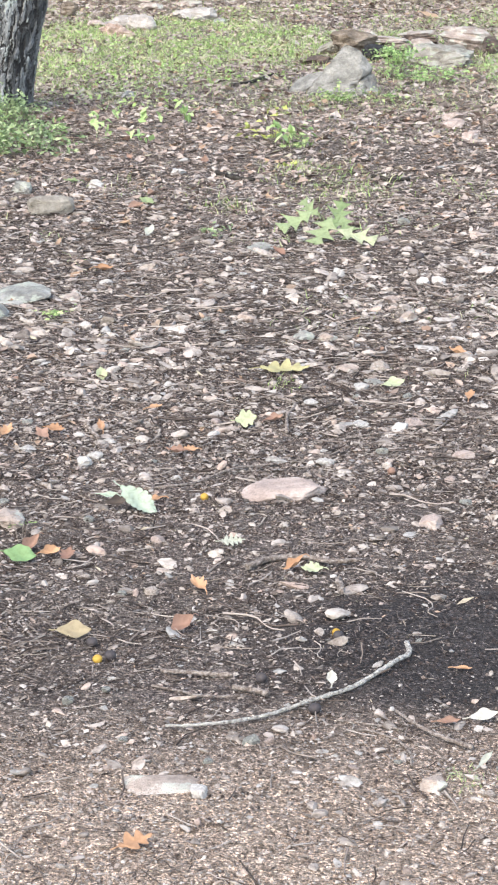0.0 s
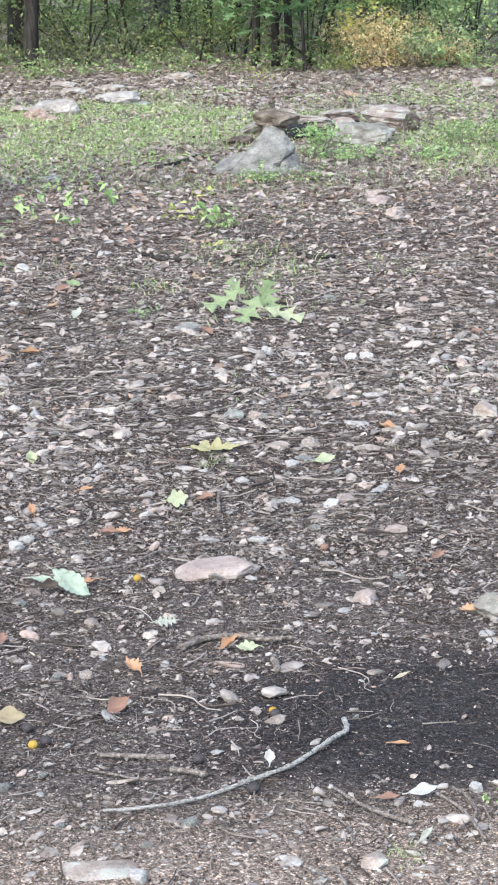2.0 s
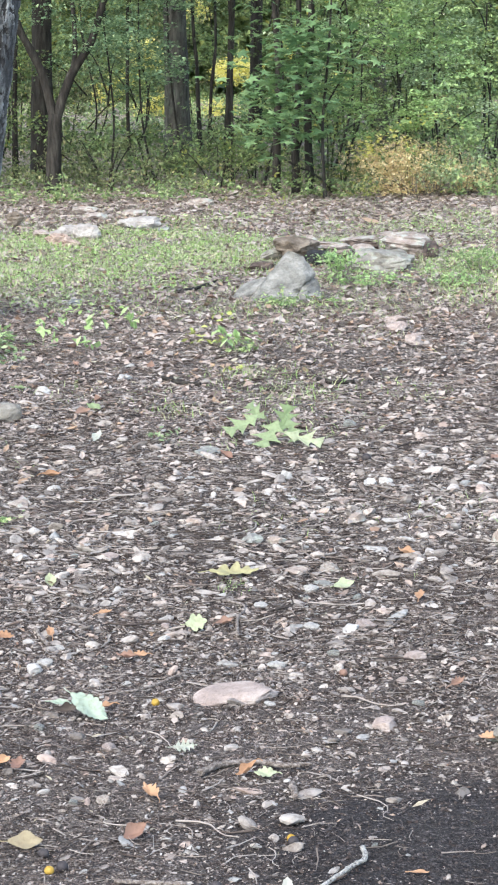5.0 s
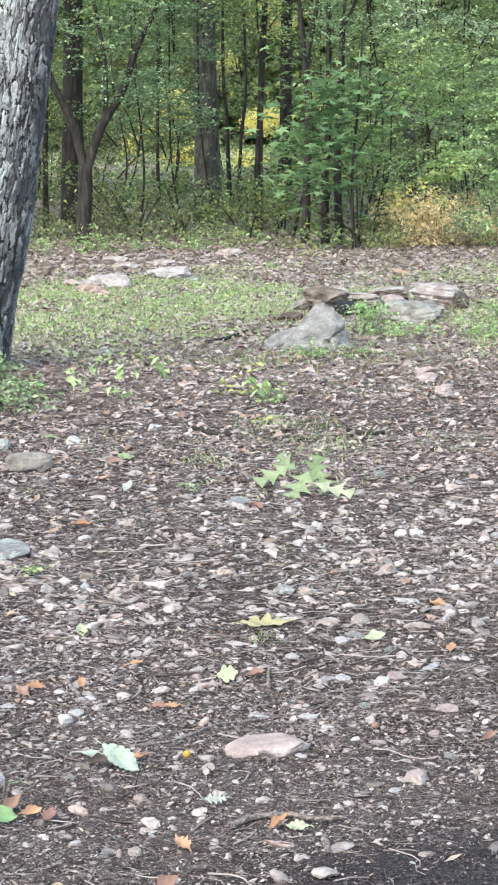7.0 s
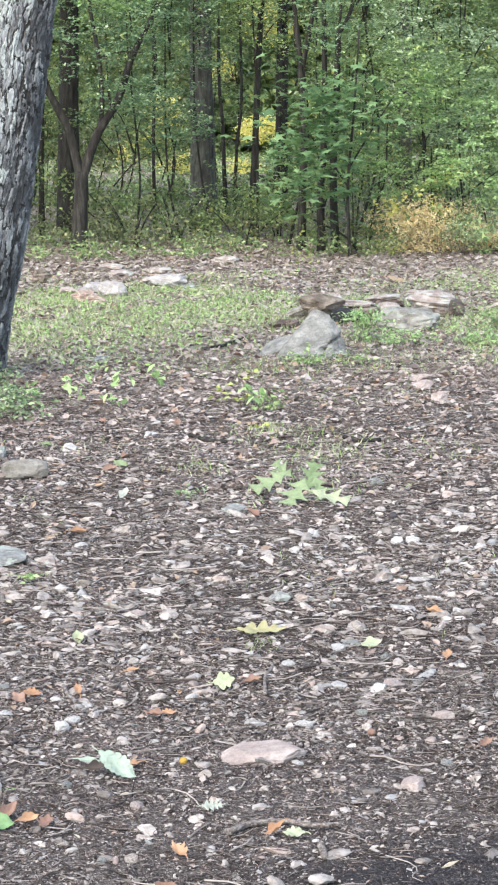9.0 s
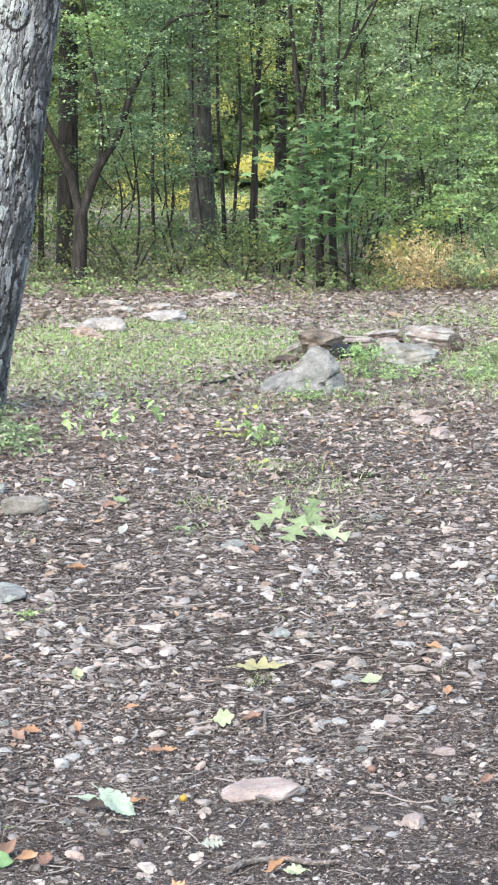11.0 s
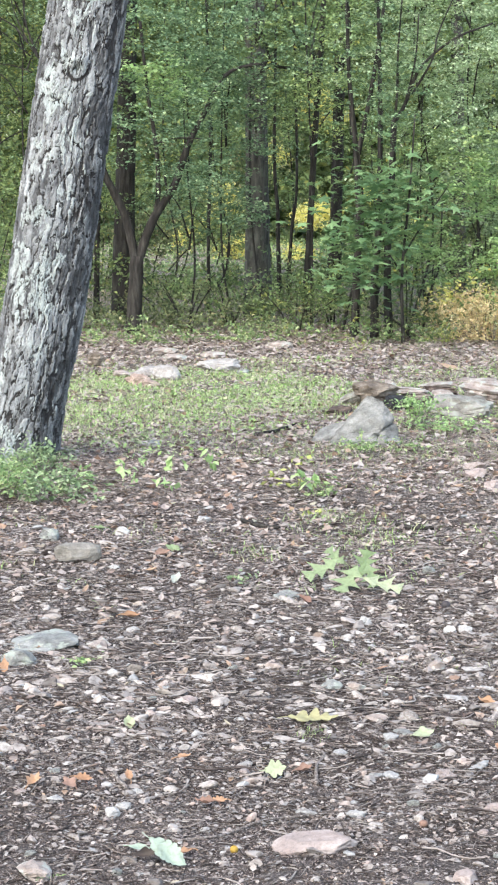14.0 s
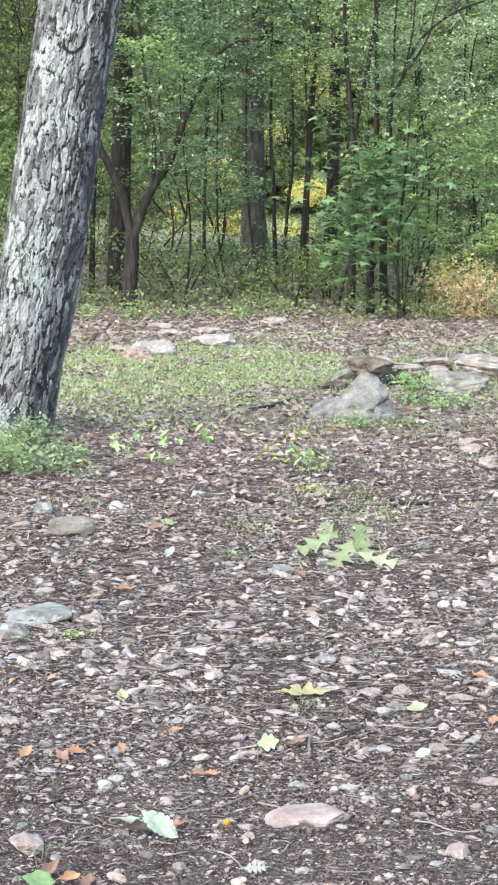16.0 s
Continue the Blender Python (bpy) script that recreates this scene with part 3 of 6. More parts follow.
def build_grass():
    rng = np.random.default_rng(11)
    shapes = [blade_shape(rng) for _ in range(10)]
    x, y = spots(190000, 12.6, 21.8)
    lane = field(x, y, 2.1, 3.0)
    where = np.exp(-((y - 16.2) / 1.8) ** 2) * np.clip(1.15 - 0.35 * np.maximum(x - 0.2, 0) * 2, 0.12, 1)
    where = np.maximum(where, 0.45 * np.exp(-((y - 18.5) / 1.2) ** 2) * (x > 1.2))
    where = np.maximum(where, 1.3 * np.exp(-((y - 16.3) / 0.9) ** 2 - ((x - 0.35) / 0.55) ** 2))
    where = np.maximum(where, 0.8 * np.exp(-((y - 14.6) / 1.3) ** 2) * (x > 1.65))
    where = np.maximum(where, 0.5 * np.exp(-((y - 14.4) / 1.0) ** 2) * (x < 0.0))
    where *= 1 - 0.75 * (y > 17.2) * (x > 0.7) - 0.3 * ((y < 15.0) & (x < 1.5))
    x, y = keep(x, y, np.clip(where * (1.1 + 1.2 * lane + 0.6 * field(x, y, 5.5, 51.0)) + 0.03, 0, 1))
    s = 0.029 * np.exp(np.clip(rng.normal(0, 0.4, len(x)), -1, 0.6))
    v, f = scatter(shapes, np.stack([x, y, rise(x, y)], 1), s, turns(len(x), 0.25))
    thing("grass", "short pale green grass in a thin patchy sward", "grass", kind="stuff", me=mesh_from("grass", v, f, GRASS))
    x, y = spots(26000, 12.4, 19.5)
    x, y = keep(x, y, ((y > 13.8) | (x < -0.2)) * np.clip(0.9 * field(x, y, 2.7, 33.0) + 0.25 * (np.abs(x - 1.2) > 0.9) + 0.3 * ((x < 0) & (y > 12.8) & (y < 16.2)) + 0.9 * np.exp(-((y - 16.6) / 0.8) ** 2 - ((x + 0.1) / 0.8) ** 2), 0, 1))
    s = 0.022 * np.exp(rng.normal(0, 0.35, len(x)))
    v, f = scatter([diamond(np.random.default_rng(120 + k)) for k in range(6)], np.stack([x, y, rise(x, y) + rng.uniform(0.005, 0.05, len(x))], 1), s, turns(len(x), 0.5))
    thing("low_weeds", "small broad-leaved weeds in the grass", "weeds", kind="stuff", me=mesh_from("low_weeds", v, f, GRASS, False))
    # thin tufts between the stones
    x, y = spots(9000, 3.2, 13.2)
    x, y = keep(x, y, 0.9 * (field(x, y, 3.4, 12.0) > 0.3) * (y > 6.2))
    for cx, cy, r, n in ((0.52, 9.6, 0.16, 500), (0.38, 10.2, 0.12, 300), (-0.02, 9.2, 0.08, 120), (0.15, 6.15, 0.03, 60), (0.42, 3.42, 0.022, 70), (0.8, 12.6, 0.3, 500), (0.35, 12.7, 0.25, 400), (1.4, 12.8, 0.35, 400)):
        x = np.concatenate([x, cx + rng.normal(0, r, n)])
        y = np.concatenate([y, cy + rng.normal(0, r * 1.3, n)])
    s = 0.024 * np.exp(np.clip(rng.normal(0, 0.4, len(x)), -1, 0.6)) * np.clip(0.1 + y / 10, 0.35, 1)
    v, f = scatter(shapes, np.stack([x, y, rise(x, y)], 1), s, turns(len(x), 0.3))
    thing("grass_tufts", "thin tufts of grass among the pebbles", "grass", kind="stuff", me=mesh_from("grass_tufts", v, f, GRASS))


build_gravel()
build_dark_crumbs()
build_litter()
build_twigs()
build_grass()


# ---- the leaning oak ----
def plates(u, w, seed, across, along):
    """Cracked plates on a surface: how far inside its plate each point lies, and a value for each plate."""
    rng = np.random.default_rng(seed)
    jit = rng.uniform(0.1, 0.9, (64, 256, 2))
    tone = rng.uniform(0, 1, (64, 256))
    a, b = u / across, w / along
    b = b + 0.5 * (np.floor(a).astype(int) % 2)
    best = np.full(u.shape, 9.0)
    second = np.full(u.shape, 9.0)
    val = np.zeros(u.shape)
    for di in (-1, 0, 1):
        for dj in (-1, 0, 1):
            ci, cj = np.floor(a).astype(int) + di, np.floor(b).astype(int) + dj
            q = jit[ci % 64, cj % 256]
            d = (np.abs(a - ci - q[..., 0]) ** 4 + np.abs(b - cj - q[..., 1]) ** 4) ** 0.25
            closer = d < best
            second = np.where(closer, best, np.minimum(second, d))
            val = np.where(closer, tone[ci % 64, cj % 256], val)
            best = np.where(closer, d, best)
    return second - best, val


def cloud(u, w, seed, cell):
    """Smooth random values between 0 and 1 on a surface."""
    grid = np.random.default_rng(seed).uniform(0, 1, (128, 128))
    a, b = u / cell, w / cell
    i, j = np.floor(a).astype(int), np.floor(b).astype(int)
    p, q = a - i, b - j
    p, q = p * p * (3 - 2 * p), q * q * (3 - 2 * q)
    g = lambda di, dj: grid[(i + di) % 128, (j + dj) % 128]
    return (g(0, 0) * (1 - p) + g(1, 0) * p) * (1 - q) + (g(0, 1) * (1 - p) + g(1, 1) * p) * q


def build_oak():
    axis = smooth_path([(-1.47, 12.42, -0.10), (-1.394, 12.42, 0.202), (-1.257, 12.42, 0.779), (-1.150, 12.42, 1.407), (-1.043, 12.42, 2.035), (-0.925, 12.42, 2.707), (-0.55, 12.6, 5.0), (-0.15, 12.9, 8.0)], 640)
    oak = thing("oak_tree", "leaning old oak with pale plated bark", "tree", at=(-1.42, 12.42, 0))
    rows = np.concatenate([np.arange(-0.1, 2.98, 0.006), np.linspace(3.0, 7.95, 24)])
    axis = np.stack([np.interp(rows, axis[:, 2], axis[:, k]) for k in range(3)], 1)
    radius = 0.237 + 0.045 * np.exp(-np.maximum(rows, 0) / 0.16) - 0.006 * rows
    th = np.concatenate([np.linspace(np.pi - 0.2, 2 * np.pi + 0.2, 340), np.linspace(0.2, np.pi - 0.2, 50)[1:-1] + 2 * np.pi])
    sides = len(th)
    grow, T = np.meshgrid(np.arange(len(axis)), th, indexing="ij")
    Z = rows[grow]
    u = T * 0.25
    # flakes of bark: long plates, broken across into smaller ones
    wob = 0.045 * (cloud(u, Z * 0.3, 5, 0.14) - 0.5)
    fray = 0.020 * (cloud(u, Z * 0.5, 6, 0.02) - 0.5) + 0.010 * (cloud(u, Z, 7, 0.007) - 0.5)
    jag = 0.07 * (cloud(u, Z * 0.4, 8, 0.03) - 0.5) + 0.03 * (cloud(u, Z, 9, 0.010) - 0.5)
    e1, v1 = plates(u + wob + fray, Z + jag, 1, 0.036, 0.20)
    e2, v2 = plates(u + wob + 0.013 + fray, Z + 1.3 * jag, 2, 0.028, 0.085)
    e3, v3 = plates(u + wob + 1.2 * fray, Z + jag, 3, 0.012, 0.026)
    # both flanks of the trunk: more furrowed, and darkened in colour as side shade
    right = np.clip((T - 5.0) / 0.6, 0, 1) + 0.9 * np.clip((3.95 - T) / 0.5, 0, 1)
    wide = np.clip(2.2 * cloud(u * 0.9, Z * 0.2, 12, 0.06) - 1.1, 0, 1)
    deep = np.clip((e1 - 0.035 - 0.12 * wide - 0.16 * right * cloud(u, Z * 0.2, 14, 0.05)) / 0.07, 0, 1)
    shallow = np.clip((e2 - 0.01 - 0.08 * np.clip(2.0 * cloud(u, Z, 15, 0.05) - 0.6, 0, 1)) / 0.07, 0, 1)
    flake = np.clip((e3 - 0.01) / 0.06, 0, 1)
    ridge = deep * (0.3 + 0.7 * shallow) * (0.8 + 0.2 * flake)
    r = radius[grow] + 0.010 * (deep - 0.75) + 0.004 * (shallow - 0.8) + 0.010 * (v1 - 0.5) * deep + 0.007 * (v2 - 0.5) + 0.0045 * (v3 - 0.5)
    r += 0.012 * np.sin(3 * T + 1.5 * Z) + 0.03 * np.exp(-np.maximum(Z, 0) / 0.15) * np.sin(5 * T)
    knot = np.exp(-(((Z - 2.28) / 0.06) ** 2 + ((T - 4.75) / 0.2) ** 2))
    r += 0.05 * knot - 0.045 * np.exp(-(((Z - 2.25) / 0.026) ** 2 + ((T - 4.75) / 0.10) ** 2))
    x = axis[grow][..., 0] + r * np.cos(T) + 1.42
    y = axis[grow][..., 1] + r * np.sin(T) - 12.42
    i, j = np.meshgrid(np.arange(len(axis) - 1), np.arange(sides), indexing="ij")
    j2 = (j + 1) % sides
    f = np.stack([i * sides + j, i * sides + j2, (i + 1) * sides + j2, (i + 1) * sides + j], -1).reshape(-1, 4)
    me = mesh_from("trunk", np.stack([x, y, Z], -1).reshape(-1, 3), f, OAK_BARK)
    att = me.color_attributes.new("plate", "FLOAT_COLOR", "POINT")
    # paler front with more lichen, darker flanks: fall of light put into the tone
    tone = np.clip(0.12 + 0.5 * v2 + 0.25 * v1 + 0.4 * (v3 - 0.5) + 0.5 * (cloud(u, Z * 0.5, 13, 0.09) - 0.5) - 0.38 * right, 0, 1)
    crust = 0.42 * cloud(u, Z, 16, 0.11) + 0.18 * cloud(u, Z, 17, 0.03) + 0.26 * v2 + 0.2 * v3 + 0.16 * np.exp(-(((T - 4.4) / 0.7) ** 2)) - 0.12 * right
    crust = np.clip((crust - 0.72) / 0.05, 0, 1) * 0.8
    # knot: shade beneath it put into the crack colour, lichen on top
    far = np.hypot((Z - 2.26) / 0.075, (T - 4.78) / 0.26)
    ring = np.exp(-((far - 1) / 0.22) ** 2) * np.clip((2.29 - Z) / 0.03, 0, 1)
    ridge *= 1 - 0.9 * ring
    crust = np.clip(crust + 0.9 * np.exp(-(far / 0.7) ** 2) * (shallow > 0.3) * (v3 > 0.35) * (Z > 2.22), 0, 0.85)
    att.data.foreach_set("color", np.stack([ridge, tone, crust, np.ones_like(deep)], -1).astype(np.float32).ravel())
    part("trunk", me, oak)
    rng = np.random.default_rng(21)
    runs = []
    for k in range(7):
        a = k * 0.9
        b = np.array([1.1 - 0.05 * k, 0.4, 6.6 + 0.2 * k])
        runs.append((smooth_path([b, b + (0.8 * np.cos(a), 0.8 * np.sin(a), 0.7), b + (2.2 * np.cos(a), 2.2 * np.sin(a), 1.3)], 8), np.linspace(0.09, 0.03, 8)))
    for run in runs:
        part("limb", tube_mesh("limb", [run], DARK_BARK), oak)
    c = np.array([1.2, 0.5, 9.0]) + rng.normal(size=(3500, 3)) * (1.3, 1.3, 0.8)
    v, f = scatter(LEAVES, c, rng.uniform(0.1, 0.16, len(c)), turns(len(c), 0.8))
    tagged(part("crown", mesh_from("crown", v, f, FOLIAGE, False), oak), kind="stuff")


LEAVES = [diamond(np.random.default_rng(k)) for k in range(6)]
build_oak()


# ---- the wood ----
def crown_mesh(name, centers, spread, count, size, mat, shapes=LEAVES, seed=0, tilt=0.6):
    """Leaves in many small sprays round the given places."""
    rng = np.random.default_rng(seed)
    centers = np.asarray(centers, float)
    per = 14
    count, size = (int(count * 1.5), size * 0.82) if len(shapes) == len(LEAVES) and size < 0.13 else (count, size)
    n = max(1, count // per)
    c = centers[rng.integers(0, len(centers), n)] + rng.normal(size=(n, 3)) * np.asarray(spread)
    d = rng.normal(size=(n, 3)) * (1, 1, 0.35)
    d /= np.linalg.norm(d, axis=1)[:, None]
    t = rng.uniform(-1, 1, (n, per, 1))
    p = (c[:, None] + t * d[:, None] * size * 3.2 + rng.normal(size=(n, per, 3)) * size * 0.55).reshape(-1, 3)
    p[:, 2] = np.maximum(p[:, 2], 0.03)
    s = size * rng.uniform(0.6, 1.25, len(p))
    v, f = scatter(shapes, p, s, turns(len(p), tilt, rng), rng)
    return mesh_from(name, v, f, mat, False)


def spray_mesh(name, centers, spread, count, size, mat, seed=0, per=24, reach=0.24, tilt=0.4):
    """Leaves along flat drooping sprays, in clusters with gaps between."""
    rng = np.random.default_rng(seed)
    centers = np.asarray(centers, float)
    n = max(1, count // per)
    c = centers[rng.integers(0, len(centers), n)] + rng.normal(size=(n, 3)) * np.asarray(spread)
    a, droop = rng.uniform(0, 2 * np.pi, n), rng.normal(-0.12, 0.25, n)
    run = np.stack([np.cos(a), np.sin(a), droop], 1)
    across = np.stack([-np.sin(a), np.cos(a), 0 * a], 1)
    t = rng.uniform(-0.4, 1, (n, per, 1))
    w = rng.normal(size=(n, per, 1)) * 0.28 * (1.1 - 0.6 * t)
    long = reach * rng.uniform(0.6, 1.3, (n, 1, 1))
    p = (c[:, None] + long * (t * run[:, None] + w * across[:, None]) + rng.normal(size=(n, per, 3)) * size * 0.3).reshape(-1, 3)
    p[:, 2] = np.maximum(p[:, 2], 0.03)
    s = size * rng.uniform(0.55, 1.25, len(p))
    v, f = scatter(LEAVES, p, s, turns(len(p), tilt, rng), rng)
    return mesh_from(name, v, f, mat, False)


def tree(name, label, stems, crowns, bark, base, category="tree", group="", rough=0.05, sides=10):
    """stems: (part name, points, first radius, last radius); crowns: meshes."""
    ob = thing(name, label, category, group, at=base)
    for k, (nm, pts, r0, r1) in enumerate(stems):
        n = max(8, 5 * len(pts))
        p = smooth_path(pts, n) - np.asarray(base)
        s = np.linspace(0, 1, n)
        r = r0 + (r1 - r0) * s + (0.35 * r0 * np.exp(-s * n * 0.5) if nm == "trunk" else 0)
        part(nm, tube_mesh(nm, [(p, r)], bark, sides, rough), ob)
    for nm, me in crowns:
        me.transform(Matrix.Translation(-Vector(base)))
        tagged(part(nm, me, ob), kind="stuff")
    return ob


def column(x, y, z0, z1, r, n, seed):
    rng = np.random.default_rng(seed)
    return np.stack([x + rng.normal(0, r, n), y + rng.normal(0, r, n), rng.uniform(z0, z1, n)], 1)


def build_wood():
    # forked understorey tree
    y = 22.9
    tree("forked_tree", "small dark forked tree with arching limbs", [
        ("trunk", [(-1.30, y, -0.05), (-1.28, y, 0.38), (-1.25, y, 0.84)], 0.085, 0.075),
        ("limb", [(-1.26, y, 0.76), (-1.38, y, 1.28), (-1.58, y - 0.1, 1.7), (-1.67, y - 0.1, 2.0), (-1.9, y, 2.3)], 0.052, 0.026),
        ("limb", [(-1.25, y, 0.76), (-1.08, y, 1.22), (-0.86, y, 1.57), (-0.71, y, 1.99), (-0.56, y, 2.28), (-0.29, y, 2.75), (0.13, y, 2.87)], 0.056, 0.014),
        ("limb", [(-1.07, y, 1.20), (-1.02, y, 1.52), (-1.04, y, 1.99), (-1.13, y, 2.58), (-1.2, y, 3.3)], 0.030, 0.016),
        ("limb", [(-1.04, y, 2.02), (-0.85, y - 0.1, 2.08), (-0.55, y - 0.2, 2.07)], 0.012, 0.006),
    ], [("crown", spray_mesh("crown", np.concatenate([column(-1.05, y - 0.1, 1.75, 3.6, 0.42, 26, 1), column(-0.55, y - 0.4, 1.45, 3.4, 0.3, 24, 2), column(-1.7, y, 1.9, 3.4, 0.3, 10, 3)]), (0.20, 0.2, 0.12), 8200, 0.05, COOL_FOLIAGE, seed=1)),
        ("lower_crown", spray_mesh("lower_crown", column(-1.0, y - 0.2, 2.45, 2.85, 0.24, 8, 4), (0.16, 0.12, 0.07), 900, 0.06, FRESH_FOLIAGE, seed=4))], DARK_BARK, (-1.30, y, 0))
    # straight trunks deeper in
    trunks = [
        (0.05, 26.2, 0.150, -0.012, "straight dark trunk of a mature tree", GREY_BARK),
        (-1.57, 25.6, 0.125, 0.025, "broad dark trunk behind the forked tree", DARK_BARK),
        (1.07, 29.0, 0.085, 0.022, "dark straight trunk deep in the wood", DARK_BARK),
        (-3.6, 27.0, 0.14, 0.01, "dark trunk at the edge of the wood", DARK_BARK),
        (2.52, 26.2, 0.07, -0.02, "slim grey trunk behind leafy young trees", GREY_BARK),
        (4.6, 28.0, 0.14, -0.02, "dark trunk at the edge of the wood", DARK_BARK),
        (3.3, 35.0, 0.13, -0.01, "dark straight trunk deep in the wood", DARK_BARK),
        (-3.0, 34.0, 0.14, 0.03, "dark straight trunk deep in the wood", DARK_BARK),
    ]
    for k, (x, y, r, lean, label, bark) in enumerate(trunks):
        pts = [(x, y, -0.1), (x + lean * 2, y, 2), (x + lean * 5, y, 5), (x + lean * 9, y + 0.3, 10), (x + lean * 12, y + 0.5, 15)]
        # high crowns, added out of view; they shade the wood below
        crown = crown_mesh("crown", column(x, y, 6.5, 17.0, 1.9, 60, 40 + k), (0.7, 0.7, 0.5), 2600, 0.26, SHADED_FOLIAGE, seed=50 + k)
        low = spray_mesh("lower_crown", column(x, y - 0.4, 2.6, 5.6, 0.6, 12, 70 + k), (0.35, 0.35, 0.2), 2200, 0.065, SHADED_FOLIAGE, seed=80 + k)
        tree("forest_tree", label, [("trunk", pts, r, r * 0.55)], [("crown", crown), ("lower_crown", low)], bark, (x, y, 0), "tree", "trees of the wood", sides=18)
    # leafy young trees that screen the wood: x, y, lowest and highest leaves, spread, leaves, tone
    # "deep" trees carry the wood's inner shade in their leaf colour
    tones = {"cool": COOL_FOLIAGE, "deep": SHADED_FOLIAGE, "pale": PALE_FOLIAGE, "mid": FOLIAGE}
    screen = [
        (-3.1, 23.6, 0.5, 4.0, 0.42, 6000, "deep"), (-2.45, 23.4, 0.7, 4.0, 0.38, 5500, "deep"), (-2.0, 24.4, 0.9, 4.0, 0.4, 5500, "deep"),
        (-0.72, 23.7, 1.05, 4.0, 0.32, 5200, "cool"), (-0.32, 24.4, 0.95, 4.0, 0.26, 4200, "cool"), (0.02, 24.7, 2.0, 4.1, 0.28, 4200, "cool"),
        (0.62, 24.4, 2.45, 4.1, 0.28, 2600, "mid"), (1.05, 23.6, 1.9, 4.0, 0.28, 3200, "mid"), (1.75, 23.1, 1.7, 4.0, 0.32, 5200, "pale"),
        (2.3, 22.9, 1.2, 4.0, 0.36, 5600, "pale"), (2.85, 23.3, 0.8, 4.0, 0.4, 6000, "pale"), (3.5, 23.9, 0.6, 4.0, 0.45, 6000, "mid"),
        (-2.7, 26.8, 0.4, 4.6, 0.6, 5200, "deep"), (-1.1, 27.4, 0.8, 4.6, 0.5, 4800, "deep"), (-0.5, 28.6, 0.9, 4.8, 0.3, 3200, "mid"),
        (1.55, 27.6, 0.6, 4.8, 0.35, 4600, "deep"), (2.05, 26.0, 0.5, 4.6, 0.45, 5200, "mid"), (3.0, 27.0, 0.4, 4.8, 0.6, 5600, "mid"), (4.1, 27.0, 0.4, 4.8, 0.7, 5000, "deep"),
        (-3.7, 32.0, 0.3, 5.4, 0.9, 4600, "deep"), (-2.3, 33.0, 0.3, 5.4, 0.8, 4600, "mid"), (-1.2, 35.0, 0.6, 5.6, 0.5, 3600, "mid"),
        (2.3, 32.5, 0.3, 5.4, 0.6, 4600, "mid"), (3.6, 33.0, 0.3, 5.4, 0.9, 5000, "mid"), (0.25, 36.0, 1.4, 5.8, 0.4, 2800, "mid"), (0.6, 38.0, 2.1, 5.8, 0.3, 1600, "mid"),
    ]
    for k, (x, y, z0, z1, r, n, tone) in enumerate(screen):
        c = column(x, y, z0, z1, r, 30, 500 + k)
        bend = 0.12 * math.sin(7.3 * k)
        stems = [("trunk", [(x - bend, y, -0.05), (x + 0.05 + bend, y, 0.5 * z0 + 0.3), (x - 0.05, y, z0 + 1.2), (x, y, z1)], 0.014, 0.006)]
        for q in range(5):
            a = c[q * 4]
            stems.append(("limb", [(x, y, max(0.5, a[2] - 0.5)), (0.5 * (x + a[0]), 0.5 * (y + a[1]), a[2] - 0.15), tuple(a)], 0.011, 0.004))
        crown = spray_mesh("crown", c, (0.16, 0.16, 0.09), n, 0.046 + 0.0022 * (y - 23), tones[tone], seed=520 + k, reach=0.22 + 0.008 * (y - 23))
        tree("young_tree", "young tree with dense small green leaves", stems, [("crown", crown)], DARK_BARK, (x, y, 0), "tree", "young trees", sides=7)
    y = 22.5
    tree("bare_sapling", "thin dark sapling with bare forking branches", [
        ("trunk", [(-2.1, y, -0.05), (-2.12, y, 1.2), (-2.16, y, 2.3), (-2.22, y, 2.9)], 0.03, 0.016),
        ("limb", [(-2.22, y, 2.88), (-2.36, y, 3.08), (-2.52, y, 3.25), (-2.85, y, 3.4)], 0.014, 0.006),
        ("limb", [(-2.24, y, 2.92), (-2.33, y, 3.15), (-2.38, y, 3.4), (-2.4, y, 3.9)], 0.013, 0.006),
        ("limb", [(-2.34, y, 3.06), (-2.48, y, 3.38), (-2.55, y, 3.7)], 0.009, 0.004),
        ("limb", [(-2.3, y, 2.75), (-2.5, y, 2.82), (-2.85, y, 2.86)], 0.008, 0.004),
    ], [], DARK_BARK, (-2.1, y, 0), "tree", "young trees", sides=6)
    # slim pole with arching upper limbs
    y = 25.0
    tree("pole_tree", "slim dark young tree with arching upper limbs", [
        ("trunk", [(0.585, y, -0.05), (0.59, y, 0.19), (0.64, y, 1.04), (0.69, y, 2.01), (0.74, y, 2.78), (0.79, y, 3.61), (0.8, y, 5.0)], 0.044, 0.030),
        ("limb", [(0.74, y, 2.78), (0.5, y, 2.91), (0.21, y, 2.98), (0.08, y, 3.43), (0.0, y, 3.8)], 0.022, 0.010),
        ("limb", [(0.74, y, 2.80), (0.66, y, 3.1), (0.47, y, 3.3), (0.3, y, 3.7)], 0.016, 0.008),
        ("limb", [(0.21, y, 2.98), (0.05, y, 2.85), (-0.25, y - 0.1, 2.7)], 0.012, 0.006),
    ], [("crown", spray_mesh("crown", column(0.4, y, 2.7, 4.2, 0.4, 14, 100), (0.25, 0.25, 0.12), 1600, 0.055, FOLIAGE, seed=110))], DARK_BARK, (0.585, y, 0), "tree", "young trees")
